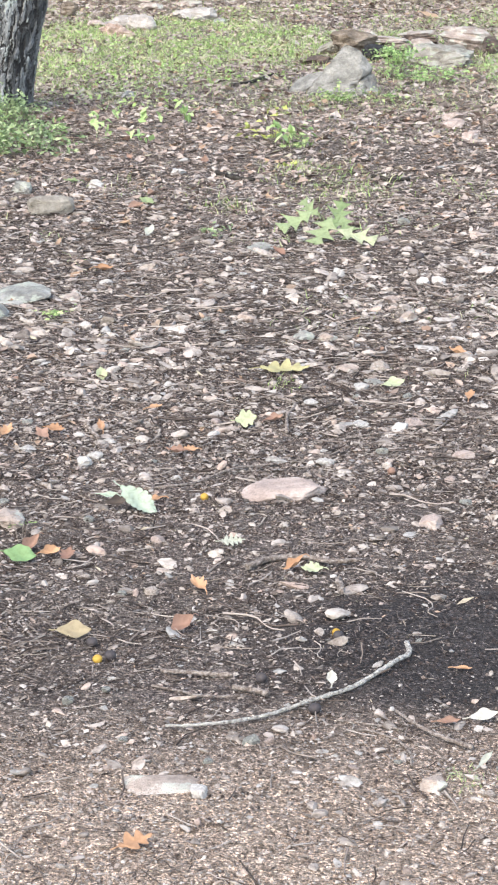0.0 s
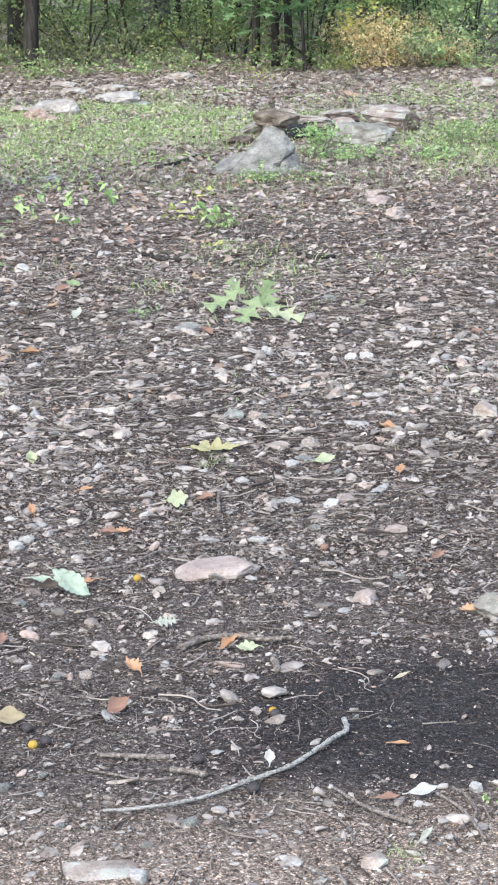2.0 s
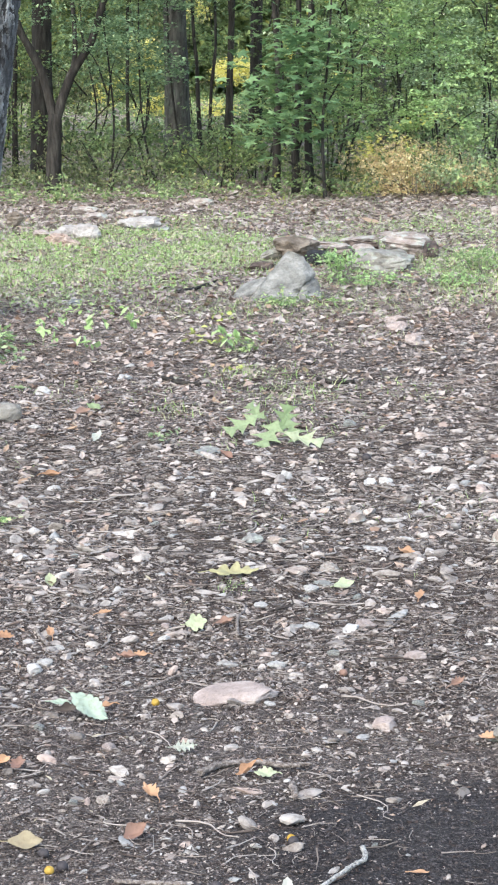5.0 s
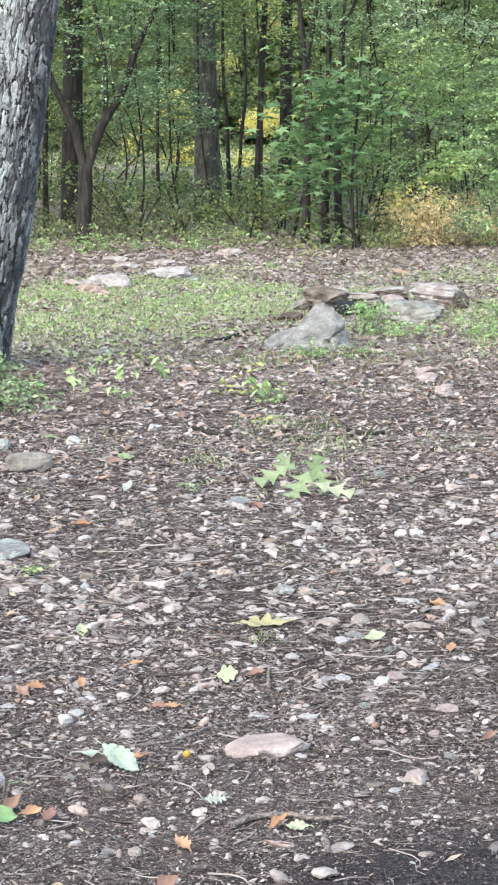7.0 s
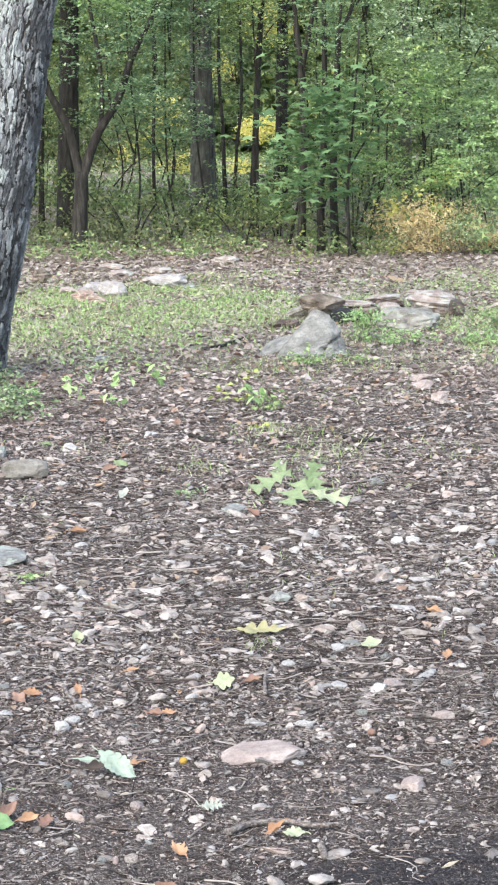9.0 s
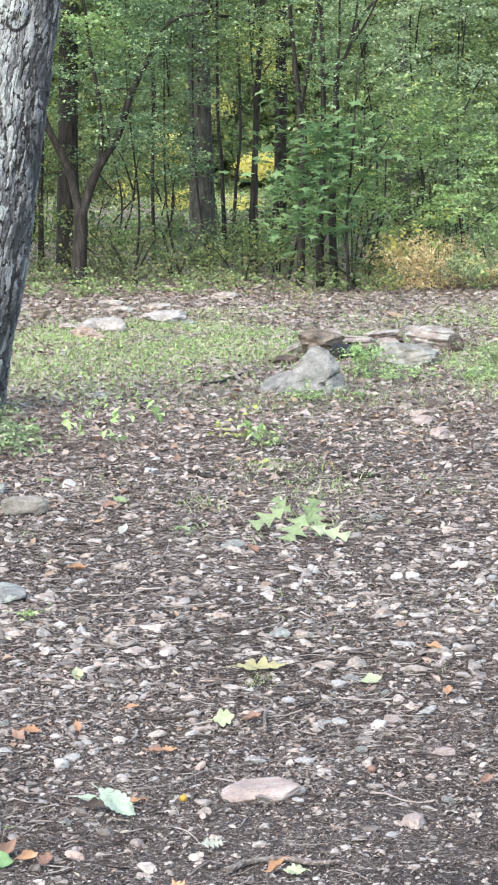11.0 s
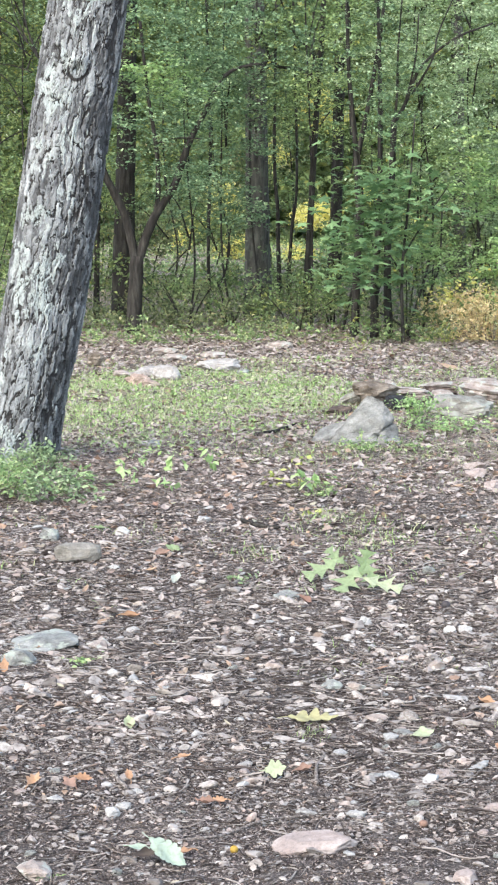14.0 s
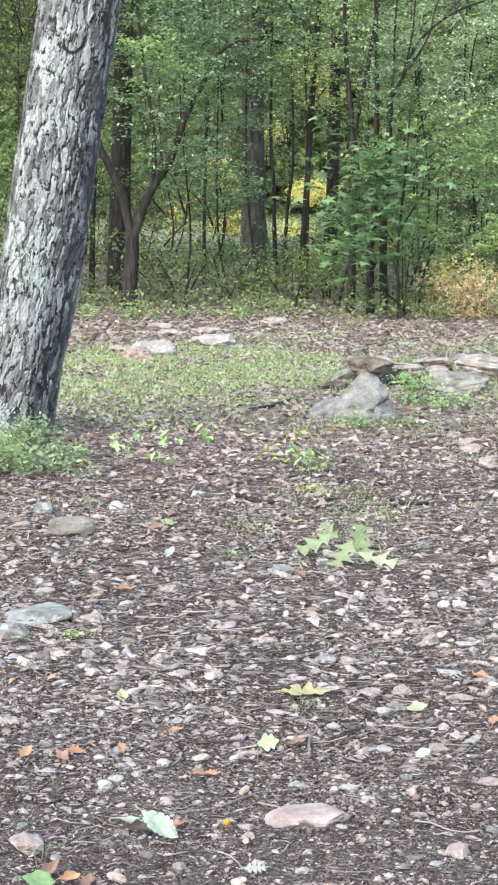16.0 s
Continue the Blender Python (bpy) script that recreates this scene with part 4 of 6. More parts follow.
    # thin poles
    poles = [
        ([(0.33, 27, -0.05), (0.30, 27, 0.72), (0.29, 27, 1.28), (0.25, 27, 1.98), (0.28, 27, 4.2)], 0.030),
        ([(0.43, 28, -0.05), (0.48, 28, 0.97), (0.55, 28, 1.7), (0.5, 28, 4.0)], 0.024),
        ([(-0.57, 27, -0.05), (-0.58, 27, 0.86), (-0.55, 27, 2.2), (-0.6, 27, 4.0)], 0.026),
        ([(-1.85, 25, -0.05), (-1.83, 25, 0.8), (-1.8, 25, 1.8), (-1.86, 25, 4.0)], 0.035),
        ([(1.75, 22.4, -0.05), (1.80, 22.4, 0.4), (1.92, 22.4, 0.75), (1.95, 22.4, 1.4)], 0.014),
        ([(0.80, 30, -0.05), (0.78, 30, 1.2), (0.84, 30, 2.4), (0.8, 30, 4.5)], 0.026),
    ]
    for k, (pts, r) in enumerate(poles):
        top = np.array(pts[-1])
        cr = spray_mesh("crown", column(top[0], top[1], min(2.2, top[2]), top[2] + 1.0, 0.4, 14, 101 + k), (0.25, 0.25, 0.12), 1500, 0.055, FOLIAGE, seed=111 + k)
        tree("pole_tree", "thin dark young tree trunk in the wood", [("trunk", pts, r, r * 0.6)], [("crown", cr)], DARK_BARK, tuple(pts[0][:2]) + (0,), "tree", "young trees")
    # clump of stems with the spreading limbs
    tree("clump_tree", "cluster of thin dark stems with spreading upper limbs", [
        ("trunk", [(1.05, 22.6, -0.05), (1.06, 22.6, 0.23), (1.08, 22.6, 0.8), (1.09, 22.6, 1.33), (1.05, 22.6, 2.03), (0.98, 22.6, 2.8), (0.95, 22.6, 4.0)], 0.050, 0.016),
        ("limb", [(1.08, 22.6, 1.9), (1.18, 22.6, 2.38), (1.30, 22.6, 3.07), (1.36, 22.6, 3.6)], 0.030, 0.016),
        ("trunk", [(1.26, 22.4, -0.05), (1.25, 22.4, 0.63), (1.29, 22.4, 1.09), (1.30, 22.4, 2.02), (1.29, 22.4, 2.83), (1.25, 22.4, 4.0)], 0.046, 0.014),
        ("trunk", [(1.39, 22.2, -0.05), (1.37, 22.2, 0.81), (1.41, 22.2, 1.67), (1.43, 22.2, 2.25)], 0.042, 0.030),
        ("limb", [(1.43, 22.2, 2.2), (1.54, 22.1, 2.42), (1.68, 22.0, 2.76), (2.0, 21.9, 3.04), (2.4, 21.9, 3.2)], 0.020, 0.009),
        ("limb", [(1.43, 22.2, 2.2), (1.54, 22.1, 2.44), (1.63, 22.0, 2.87), (1.66, 22.0, 3.3)], 0.015, 0.007),
        ("limb", [(1.43, 22.2, 2.2), (1.46, 22.2, 2.53), (1.46, 22.1, 2.93), (1.5, 22.1, 3.5)], 0.017, 0.008),
        ("limb", [(1.60, 22.0, 2.5), (1.79, 21.9, 2.84), (1.85, 21.9, 3.1), (2.02, 21.9, 3.5)], 0.012, 0.006),
    ], [
        ("crown", spray_mesh("crown", np.concatenate([column(1.9, 22.9, 2.2, 3.9, 0.5, 26, 5), column(2.3, 22.4, 2.6, 3.9, 0.4, 14, 6)]), (0.2, 0.2, 0.12), 7000, 0.045, PALE_FOLIAGE, seed=7)),
        ("inner_crown", spray_mesh("inner_crown", np.concatenate([column(1.15, 22.0, 2.1, 3.8, 0.22, 20, 6), column(0.75, 22.3, 2.6, 3.8, 0.25, 10, 8)]), (0.16, 0.16, 0.1), 3600, 0.045, COOL_FOLIAGE, seed=8)),
        ("lower_crown", spray_mesh("lower_crown", column(2.35, 22.2, 0.6, 1.9, 0.28, 18, 9), (0.18, 0.18, 0.1), 4200, 0.05, FRESH_FOLIAGE, seed=9)),
    ], DARK_BARK, (1.25, 22.4, 0))


def maple_shape():
    """A five-lobed maple leaf."""
    r = [0.5, 0.2, 0.42, 0.2, 0.34, 0.12, 0.08, 0.12, 0.34, 0.2, 0.42, 0.2]
    a = np.linspace(0, 2 * np.pi, 12, endpoint=False)
    v = [(0, 0, 0.03)] + [(q * math.cos(t), q * math.sin(t), -0.12 * q) for q, t in zip(r, a)]
    f = [(0, i + 1, (i + 1) % 12 + 1) for i in range(12)]
    return np.array(v), np.array(f)


def build_shrubs():
    y = 21.6
    # maple sapling in front of the clump
    c = np.concatenate([column(1.2, y, 0.8, 1.8, 0.16, 14, 31), column(1.52, y, 0.9, 1.8, 0.16, 14, 32), column(1.15, y, 0.6, 1.1, 0.12, 6, 33)])
    tree("maple_sapling", "young maple with broad green lobed leaves", [
        ("trunk", [(1.5, y, -0.05), (1.48, y, 0.7), (1.55, y, 1.5), (1.6, y, 2.3)], 0.018, 0.008),
        ("limb", [(1.48, y, 0.7), (1.3, y, 1.0), (1.2, y, 1.4)], 0.01, 0.005),
        ("limb", [(1.5, y, 0.9), (1.75, y, 1.3), (1.95, y, 1.6)], 0.01, 0.005),
    ], [("crown", crown_mesh("crown", c, (0.13, 0.14, 0.05), 760, 0.19, MAPLE, [maple_shape()], 34, 0.3))], DARK_BARK, (1.5, y, 0))
    # understorey bushes along the edge and behind
    rng = np.random.default_rng(77)
    spec = [(3.0, 22.0, 0.6), (1.75, 22.3, 0.35), (-2.9, 23.2, 1.3), (-2.2, 23.8, 1.0), (-0.75, 23.6, 0.5), (-0.3, 24.6, 0.5), (0.45, 23.4, 0.45), (0.9, 24.8, 0.5), (1.7, 24.0, 0.8), (2.6, 24.2, 1.5), (3.4, 23.6, 1.6), (3.0, 25.5, 1.8), (-3.4, 25.0, 1.8), (-1.0, 26.5, 0.5), (0.4, 27.5, 0.45), (1.6, 28.0, 1.1), (-2.4, 27.5, 1.6), (2.4, 30.0, 1.6), (0.0, 32.0, 0.25), (-1.6, 31.0, 1.3), (3.8, 31.0, 2.0), (1.5, 35.0, 0.4), (-2.6, 36.0, 1.8), (2.6, 37.0, 1.8)]
    for k, (x, y, h) in enumerate(spec):
        stems = []
        for q in range(4):
            dx, dy = rng.normal(0, 0.25, 2)
            stems.append(("stem", [(x + dx * 0.2, y + dy * 0.2, -0.03), (x + dx * 0.6, y + dy * 0.6, h * 0.5), (x + dx * 1.3, y + dy, h)], 0.012, 0.005))
        c = column(x, y, 0.12, h, 0.33, 22, 200 + k)
        cr = crown_mesh("leaves", c, (0.2, 0.2, 0.1), int(950 * (0.4 + h * 0.7)), 0.062 + 0.001 * (y - 22) * 2, (FOLIAGE, SHADED_FOLIAGE, FOLIAGE, SHADED_FOLIAGE, DRY_WEED)[k % 5], seed=220 + k)
        tree("understorey_bush", "leafy green bush at the edge of the wood", stems, [("leaves", cr)], DARK_BARK, (x, y, 0), "bush", "bushes of the wood", sides=6)
    # low weeds at the foot of the wood
    x = rng.uniform(-4.0, 4.8, 380)
    yy = 20.4 + 4.6 * rng.uniform(0, 1, 380) ** 0.6 + 0.3 * np.sin(3 * x)
    c = np.stack([x, yy, rng.uniform(0.04, 0.3, 380)], 1)
    thing("undergrowth", "low green weeds at the foot of the wood", "weeds", kind="stuff", me=crown_mesh("undergrowth", c, (0.1, 0.1, 0.05), 7500, 0.05, DRY_WEED, seed=300))
    c = np.stack([rng.uniform(-3.2, 4.2, 240), 21.3 + 1.2 * rng.uniform(0, 1, 240), rng.uniform(0.02, 0.17, 240)], 1)
    c = c[(c[:, 0] < 1.85) | (c[:, 0] > 2.6)]
    thing("edge_weeds", "fresh green weeds along the edge of the wood", "weeds", kind="stuff", me=spray_mesh("edge_weeds", c, (0.08, 0.08, 0.04), 4600, 0.04, WEED, seed=310, per=14, reach=0.10, tilt=0.5))
    c = np.array([(2.33, 21.9, 0.55), (2.2, 21.9, 0.57), (2.25, 21.9, 0.5), (2.45, 21.9, 0.5), (1.92, 21.9, 0.47), (2.6, 21.9, 0.72), (2.5, 21.9, 0.8)])
    tree("yellow_sapling", "small sapling with bright yellow leaves", [("trunk", [(2.36, 21.9, -0.02), (2.36, 21.9, 0.3), (2.38, 21.9, 0.6)], 0.006, 0.003)], [("leaves", crown_mesh("leaves", c, (0.07, 0.05, 0.04), 200, 0.075, SUNLIT_YELLOW, [maple_shape()], 88, 0.4))], DARK_BARK, (2.36, 21.9, 0), "sapling", sides=6)
    # golden dry ferns, the sun on them put into the frond colour
    c = np.stack([np.where(rng.uniform(0, 1, 80) < 0.75, rng.uniform(1.92, 2.5, 80), rng.uniform(2.75, 3.1, 80)), rng.uniform(21.6, 22.4, 80), rng.uniform(0.06, 0.46, 80)], 1)
    c[:, 2] *= np.clip(1.15 - 0.5 * np.abs(c[:, 0] - 2.35), 0.4, 1)
    ob = thing("golden_fern_bush", "sunlit golden dry fern thicket", "bush", at=(2.4, 22, 0))
    runs = [([(q[0] * 0.3 + 1.7 - 2.4, q[1] - 22, 0), (q[0] - 2.4, q[1] - 22, q[2])], [0.006, 0.003]) for q in c[:30]]
    tagged(part("stalk", tube_mesh("stalk", runs, TWIG, 5), ob), kind="stuff")
    me = crown_mesh("fronds", c, (0.14, 0.12, 0.07), 8500, 0.03, GOLD, seed=301)
    me.transform(Matrix.Translation((-2.4, -22, 0)))
    tagged(part("fronds", me, ob), kind="stuff")


def build_distance():
    rng = np.random.default_rng(400)
    # yellow-green bushes in a gap of the wood, sunlight put into their colour
    c = np.array([(1.12, 46, 0.95), (1.3, 46, 0.9), (1.5, 46, 0.95), (0.75, 46, -0.05), (0.95, 46, 0.0), (1.15, 46, -0.05), (1.25, 46, 3.1), (1.5, 46, 3.25), (1.65, 46, 3.0), (1.35, 46, 3.35), (0.25, 46, 4.0), (-0.35, 46, 0.3), (-0.5, 46, 0.1), (-0.75, 46, 1.4), (-0.5, 46, 1.2), (-1.2, 48, 0.7), (-1.6, 48, 0.4), (3.6, 48, 0.6), (2.7, 50, 1.4), (0.45, 47, 2.2)])
    thing("yellow_thicket", "bright yellow-green thicket seen through the trunks", "thicket", kind="stuff", me=crown_mesh("yellow_thicket", c, (0.13, 0.3, 0.10), 14000, 0.085, SUNLIT_YELLOW, seed=401))
    # far woods
    c = np.stack([rng.uniform(-16, 18, 700), rng.uniform(62, 70, 700), rng.uniform(0.3, 15, 700)], 1)
    thing("far_woods", "distant dense green woodland", "woods", kind="stuff", me=crown_mesh("far_woods", c, (1.2, 1.2, 0.8), 50000, 0.62, FOLIAGE, seed=402))
    c = np.stack([rng.uniform(-11, 12, 420), rng.uniform(57, 62, 420), rng.uniform(0.0, 10.5, 420)], 1)
    thing("far_thicket", "dim green thicket at the back of the wood", "thicket", kind="stuff", me=crown_mesh("far_thicket", c, (0.7, 0.7, 0.45), 60000, 0.30, SHADED_FOLIAGE, seed=405))
    c = np.stack([rng.uniform(-3.5, 4.5, 120), rng.uniform(29, 36, 120), rng.uniform(0.1, 2.2, 120)], 1)
    c = c[(c[:, 0] < 0.008 * c[:, 1]) | (c[:, 0] > 0.040 * c[:, 1])]
    thing("thin_scrub", "sparse leafy scrub among the trunks", "scrub", kind="stuff", me=crown_mesh("thin_scrub", c, (0.35, 0.35, 0.2), 8000, 0.07, DRY_WEED, seed=406))
    c = np.stack([rng.uniform(-8, 9, 300), rng.uniform(30, 56, 300), rng.uniform(0.0, 0.1, 300)], 1)
    thing("forest_floor_plants", "low green and yellow plants on the forest floor", "plants", kind="stuff", me=crown_mesh("forest_floor_plants", c, (0.6, 0.8, 0.04), 14000, 0.10, WEED, seed=407))
    # middle layer of crowns in the wood
    # inner layer, its dimness painted by the darker leaf green
    c = np.stack([rng.uniform(-6, 7, 420), rng.uniform(29, 40, 420), 2.2 + rng.uniform(0, 1, 420) ** 0.8 * 4], 1)
    thing("inner_foliage", "dim green foliage deep in the wood", "foliage", kind="stuff", me=crown_mesh("inner_foliage", c, (0.5, 0.5, 0.25), 26000, 0.10, SHADED_FOLIAGE, seed=403))


build_wood()
build_shrubs()
build_distance()


# ---- rocks ----
def rock(name, label, at, dims, mat, seed, sub=4, cuts=11, low=0.55, sink=0.25, yaw=0.0, bumpy=0.13, category="rock", group="", lean=(0, 0), block=0.8, strata=0.0):
    rng = np.random.default_rng(seed)
    v, f = stone_shape(sub, rng, cuts, low)
    v = v / np.abs(v).max(0)
    v = np.sign(v) * np.abs(v) ** block
    v = np.array([Vector(p) * (1 + bumpy * noise.fractal(Vector(p) * 2.3 + Vector((seed, 0, 0)), 0.8, 2.0, 6)) for p in v])
    if strata:
        # layers that stand out and in
        step = np.array([noise.noise(Vector((seed * 1.7, 0.6 * p[0], 5.0 * p[2]))) for p in v])
        v[:, :2] *= (1 + strata * np.clip(step * 3.0, -0.7, 0.7))[:, None]
    v = v * (np.array(dims) / 2)
    ob = thing(name, label, category, group, me=mesh_from(name, v, f, mat, False))
    ob.matrix_world = pose(at[0], at[1], float(rise(at[0], at[1])) + at[2] + dims[2] * (0.5 - sink), lean[0], lean[1], yaw)
    return ob


def boulder():
    """The peaked grey boulder: a pyramid with a steep cracked face."""
    bm = bmesh.new()
    pts = [(-0.23, -0.10, -0.06), (0.19, -0.10, -0.06), (0.19, 0.13, -0.06), (-0.22, 0.14, -0.06), (-0.185, -0.08, 0.05), (-0.105, -0.04, 0.155), (0.005, 0.0, 0.30), (0.03, -0.02, 0.292), (0.095, -0.03, 0.262), (0.158, -0.03, 0.165), (0.188, -0.04, 0.045), (0.09, -0.13, 0.13), (0.05, -0.17, 0.03), (0.04, -0.17, -0.06), (0.10, 0.10, 0.2), (-0.08, 0.10, 0.16)]
    for x, y, z in pts:
        bm.verts.new((x * 1.2 + 0.004, y, z * 1.06))
    bmesh.ops.convex_hull(bm, input=bm.verts)
    bmesh.ops.triangulate(bm, faces=bm.faces)
    for _ in range(4):
        bmesh.ops.subdivide_edges(bm, edges=bm.edges, cuts=1, use_grid_fill=True)
    bmesh.ops.smooth_vert(bm, verts=bm.verts, factor=0.3, use_axis_x=True, use_axis_y=True, use_axis_z=True)
    bm.normal_update()
    moves = [(v, v.normal * (0.006 * noise.fractal(v.co * 7, 0.8, 2.1, 6) + 0.007 * noise.fractal(v.co * 24, 0.7, 2.1, 5) - 0.012 - 0.022 * max(0, 1 - abs(v.co.z - 0.10 - 0.5 * (v.co.x - 0.10)) / 0.016) * (v.co.x > 0.03) - 0.03 * max(0, 1 - abs(v.co.x - 0.10 + 0.5 * (v.co.z - 0.02)) / 0.025) * (v.co.z < 0.09))) for v in bm.verts]
    for v, d in moves:
        v.co += d
    me = bpy.data.meshes.new("boulder")
    bm.to_mesh(me)
    bm.free()
    me.materials.append(BOULDER_ROCK)
    thing("boulder", "peaked grey boulder half sunk in the ground", "boulder", at=(0.684, 13.28, -0.012), me=me)


boulder()
rock("rock_slab", "low grey rock slab beside the peaked boulder", (0.49, 13.40, 0), (0.36, 0.28, 0.18), BOULDER_ROCK, 11, lean=(0, -20), sink=0.3)
G = "old ring of rocks"
rock("rock", "layered brown rock propped on others", (0.87, 15.5, 0.025), (0.34, 0.30, 0.155), BROWN_ROCK, 12, group=G, sink=0.0, lean=(-4, 5), strata=0.05, cuts=9, block=0.75)
rock("rock", "small flat brown rock on a larger one", (0.82, 15.5, 0.115), (0.14, 0.16, 0.045), DARK_ROCK, 41, group=G, sink=0.0, lean=(0, 3), strata=0.1)
rock("rock", "pale tan wedge of rock on the ring", (0.985, 15.55, 0.11), (0.09, 0.10, 0.085), TAN_ROCK, 42, group=G, sink=0.0, lean=(0, 24), cuts=14)
rock("rock", "thin flat tan slab on the ring", (1.13, 15.75, 0.07), (0.34, 0.26, 0.05), TAN_ROCK, 15, group=G, sink=0.0, lean=(0, 3), strata=0.12)
rock("rock", "thin flat brown slab on the ring", (1.17, 15.7, 0.02), (0.26, 0.24, 0.06), BROWN_ROCK, 43, group=G, sink=0.0, strata=0.08)
rock("rock", "low earthy rock under the thin slabs", (1.16, 15.85, 0), (0.34, 0.24, 0.09), DARK_ROCK, 44, group=G, sink=0.3)
# blackish block added where the gap under the brown rock lies in shade
rock("rock", "blackish shaded rock under the brown one", (1.02, 15.2, 0), (0.20, 0.2, 0.13), GAP_SHADE_ROCK, 14, group=G, sink=0.15)
rock("rock", "dark low rock behind the peaked boulder", (0.59, 15.0, 0), (0.19, 0.2, 0.09), DARK_ROCK, 13, group=G, sink=0.2, lean=(0, -12), cuts=14)
rock("rock", "mossy grey rock behind the peaked boulder", (0.69, 15.6, 0), (0.24, 0.22, 0.11), MOSS_ROCK, 45, group=G, sink=0.25, lean=(0, -18))
rock("rock", "dark red-brown rock under a thin slab", (1.38, 15.95, 0), (0.30, 0.24, 0.13), DARK_ROCK, 16, group=G, sink=0.12, strata=0.1)
rock("rock", "thin pale slab leaning on the ring", (1.38, 15.95, 0.095), (0.30, 0.22, 0.035), TAN_ROCK, 46, group=G, sink=0.0, lean=(0, -5), strata=0.1)
rock("rock", "broad layered tan rock on the ring", (1.74, 15.8, 0.0), (0.42, 0.34, 0.18), TAN_ROCK, 17, group=G, sink=0.05, lean=(0, 6), strata=0.07, cuts=6, low=0.72, block=0.95)
rock("rock", "flat tan slab on top of the ring", (1.64, 15.95, 0.125), (0.28, 0.24, 0.04), TAN_ROCK, 47, group=G, sink=0.0, lean=(0, 4), strata=0.1)
rock("rock", "broad pale lichened rock on the ring", (1.44, 14.8, 0), (0.48, 0.34, 0.17), MOSS_ROCK, 18, group=G, sink=0.15, cuts=15, bumpy=0.2)
rock("rock", "small upright grey rock on the ring", (1.32, 14.95, 0.07), (0.19, 0.16, 0.11), TAN_ROCK, 48, group=G, sink=0.0, lean=(0, 18), cuts=16)
rock("rock", "small dark rock at the end of the ring", (1.84, 15.5, 0), (0.13, 0.2, 0.16), DARK_ROCK, 19, group=G, sink=0.15)
# another added blackish block, in place of a shaded gap
rock("rock", "dark earthy rock inside the ring", (1.12, 15.3, 0), (0.24, 0.2, 0.08), GAP_SHADE_ROCK, 49, group=G, sink=0.3)
G = "flat rocks in the grass"
rock("rock", "dark angular rock in the grass", (-1.41, 18.85, 0), (0.165, 0.16, 0.15), BROWN_ROCK, 20, group=G, sink=0.1, cuts=15, strata=0.08)
rock("rock", "broad flat grey-white rock in the grass", (-0.86, 17.85, 0), (0.38, 0.34, 0.13), LIGHT_ROCK, 21, group=G, cuts=14)
rock("rock", "pale slanting rock in the grass", (-0.73, 17.6, 0), (0.24, 0.24, 0.17), LIGHT_ROCK, 22, group=G, lean=(0, 10), cuts=15)
rock("rock", "broad flat pale rock in the grass", (-0.29, 18.5, 0), (0.42, 0.36, 0.14), LIGHT_ROCK, 23, group=G, cuts=14)
rock("rock", "flat grey rock near the wood", (-0.39, 19.9, 0), (0.22, 0.24, 0.09), TAN_ROCK, 24, group=G)
rock("rock", "low flat rock near the wood", (0.26, 21.05, 0), (0.27, 0.24, 0.09), TAN_ROCK, 25, group=G)
rock("rock", "broken rusty pink rock in the grass", (-0.92, 17.2, 0), (0.24, 0.2, 0.12), RUSTY_ROCK, 26, cuts=16, bumpy=0.25, group=G)
rock("rock", "low tan rock near the wood", (-0.85, 20.3, 0), (0.25, 0.24, 0.08), TAN_ROCK, 27, group=G)
rock("rock", "small rusty brown rock in the grass", (-0.83, 17.0, 0), (0.15, 0.13, 0.09), RUSTY_ROCK, 30, cuts=16, bumpy=0.25, group=G)
rock("rock", "pale flat rock in the grass", (-1.12, 17.9, 0), (0.20, 0.18, 0.09), PINK_ROCK, 31, group=G)
rock("rock", "small grey rock in the grass", (-0.10, 18.1, 0), (0.12, 0.12, 0.06), GREY_ROCK, 32, group=G)
rock("rock", "small dark rock in the thin grass", (-0.62, 13.1, 0), (0.10, 0.10, 0.05), GREY_ROCK, 33, group=G)
rock("rock", "flat pale rock near the wood", (-0.72, 19.6, 0), (0.22, 0.2, 0.08), TAN_ROCK, 34, group=G)
rock("rock", "tan rock at the edge of the grass", (2.9, 19.2, 0), (0.24, 0.24, 0.15), TAN_ROCK, 28, group=G)
G = "loose stones on the clearing"
rock("stone", "long rounded grey stone like a log", (-0.765, 9.06, 0), (0.20, 0.085, 0.084), TAN_GREY_ROCK, 29, cuts=5, low=0.8, sink=0.02, block=0.62, bumpy=0.06, group=G, category="stone", yaw=4)
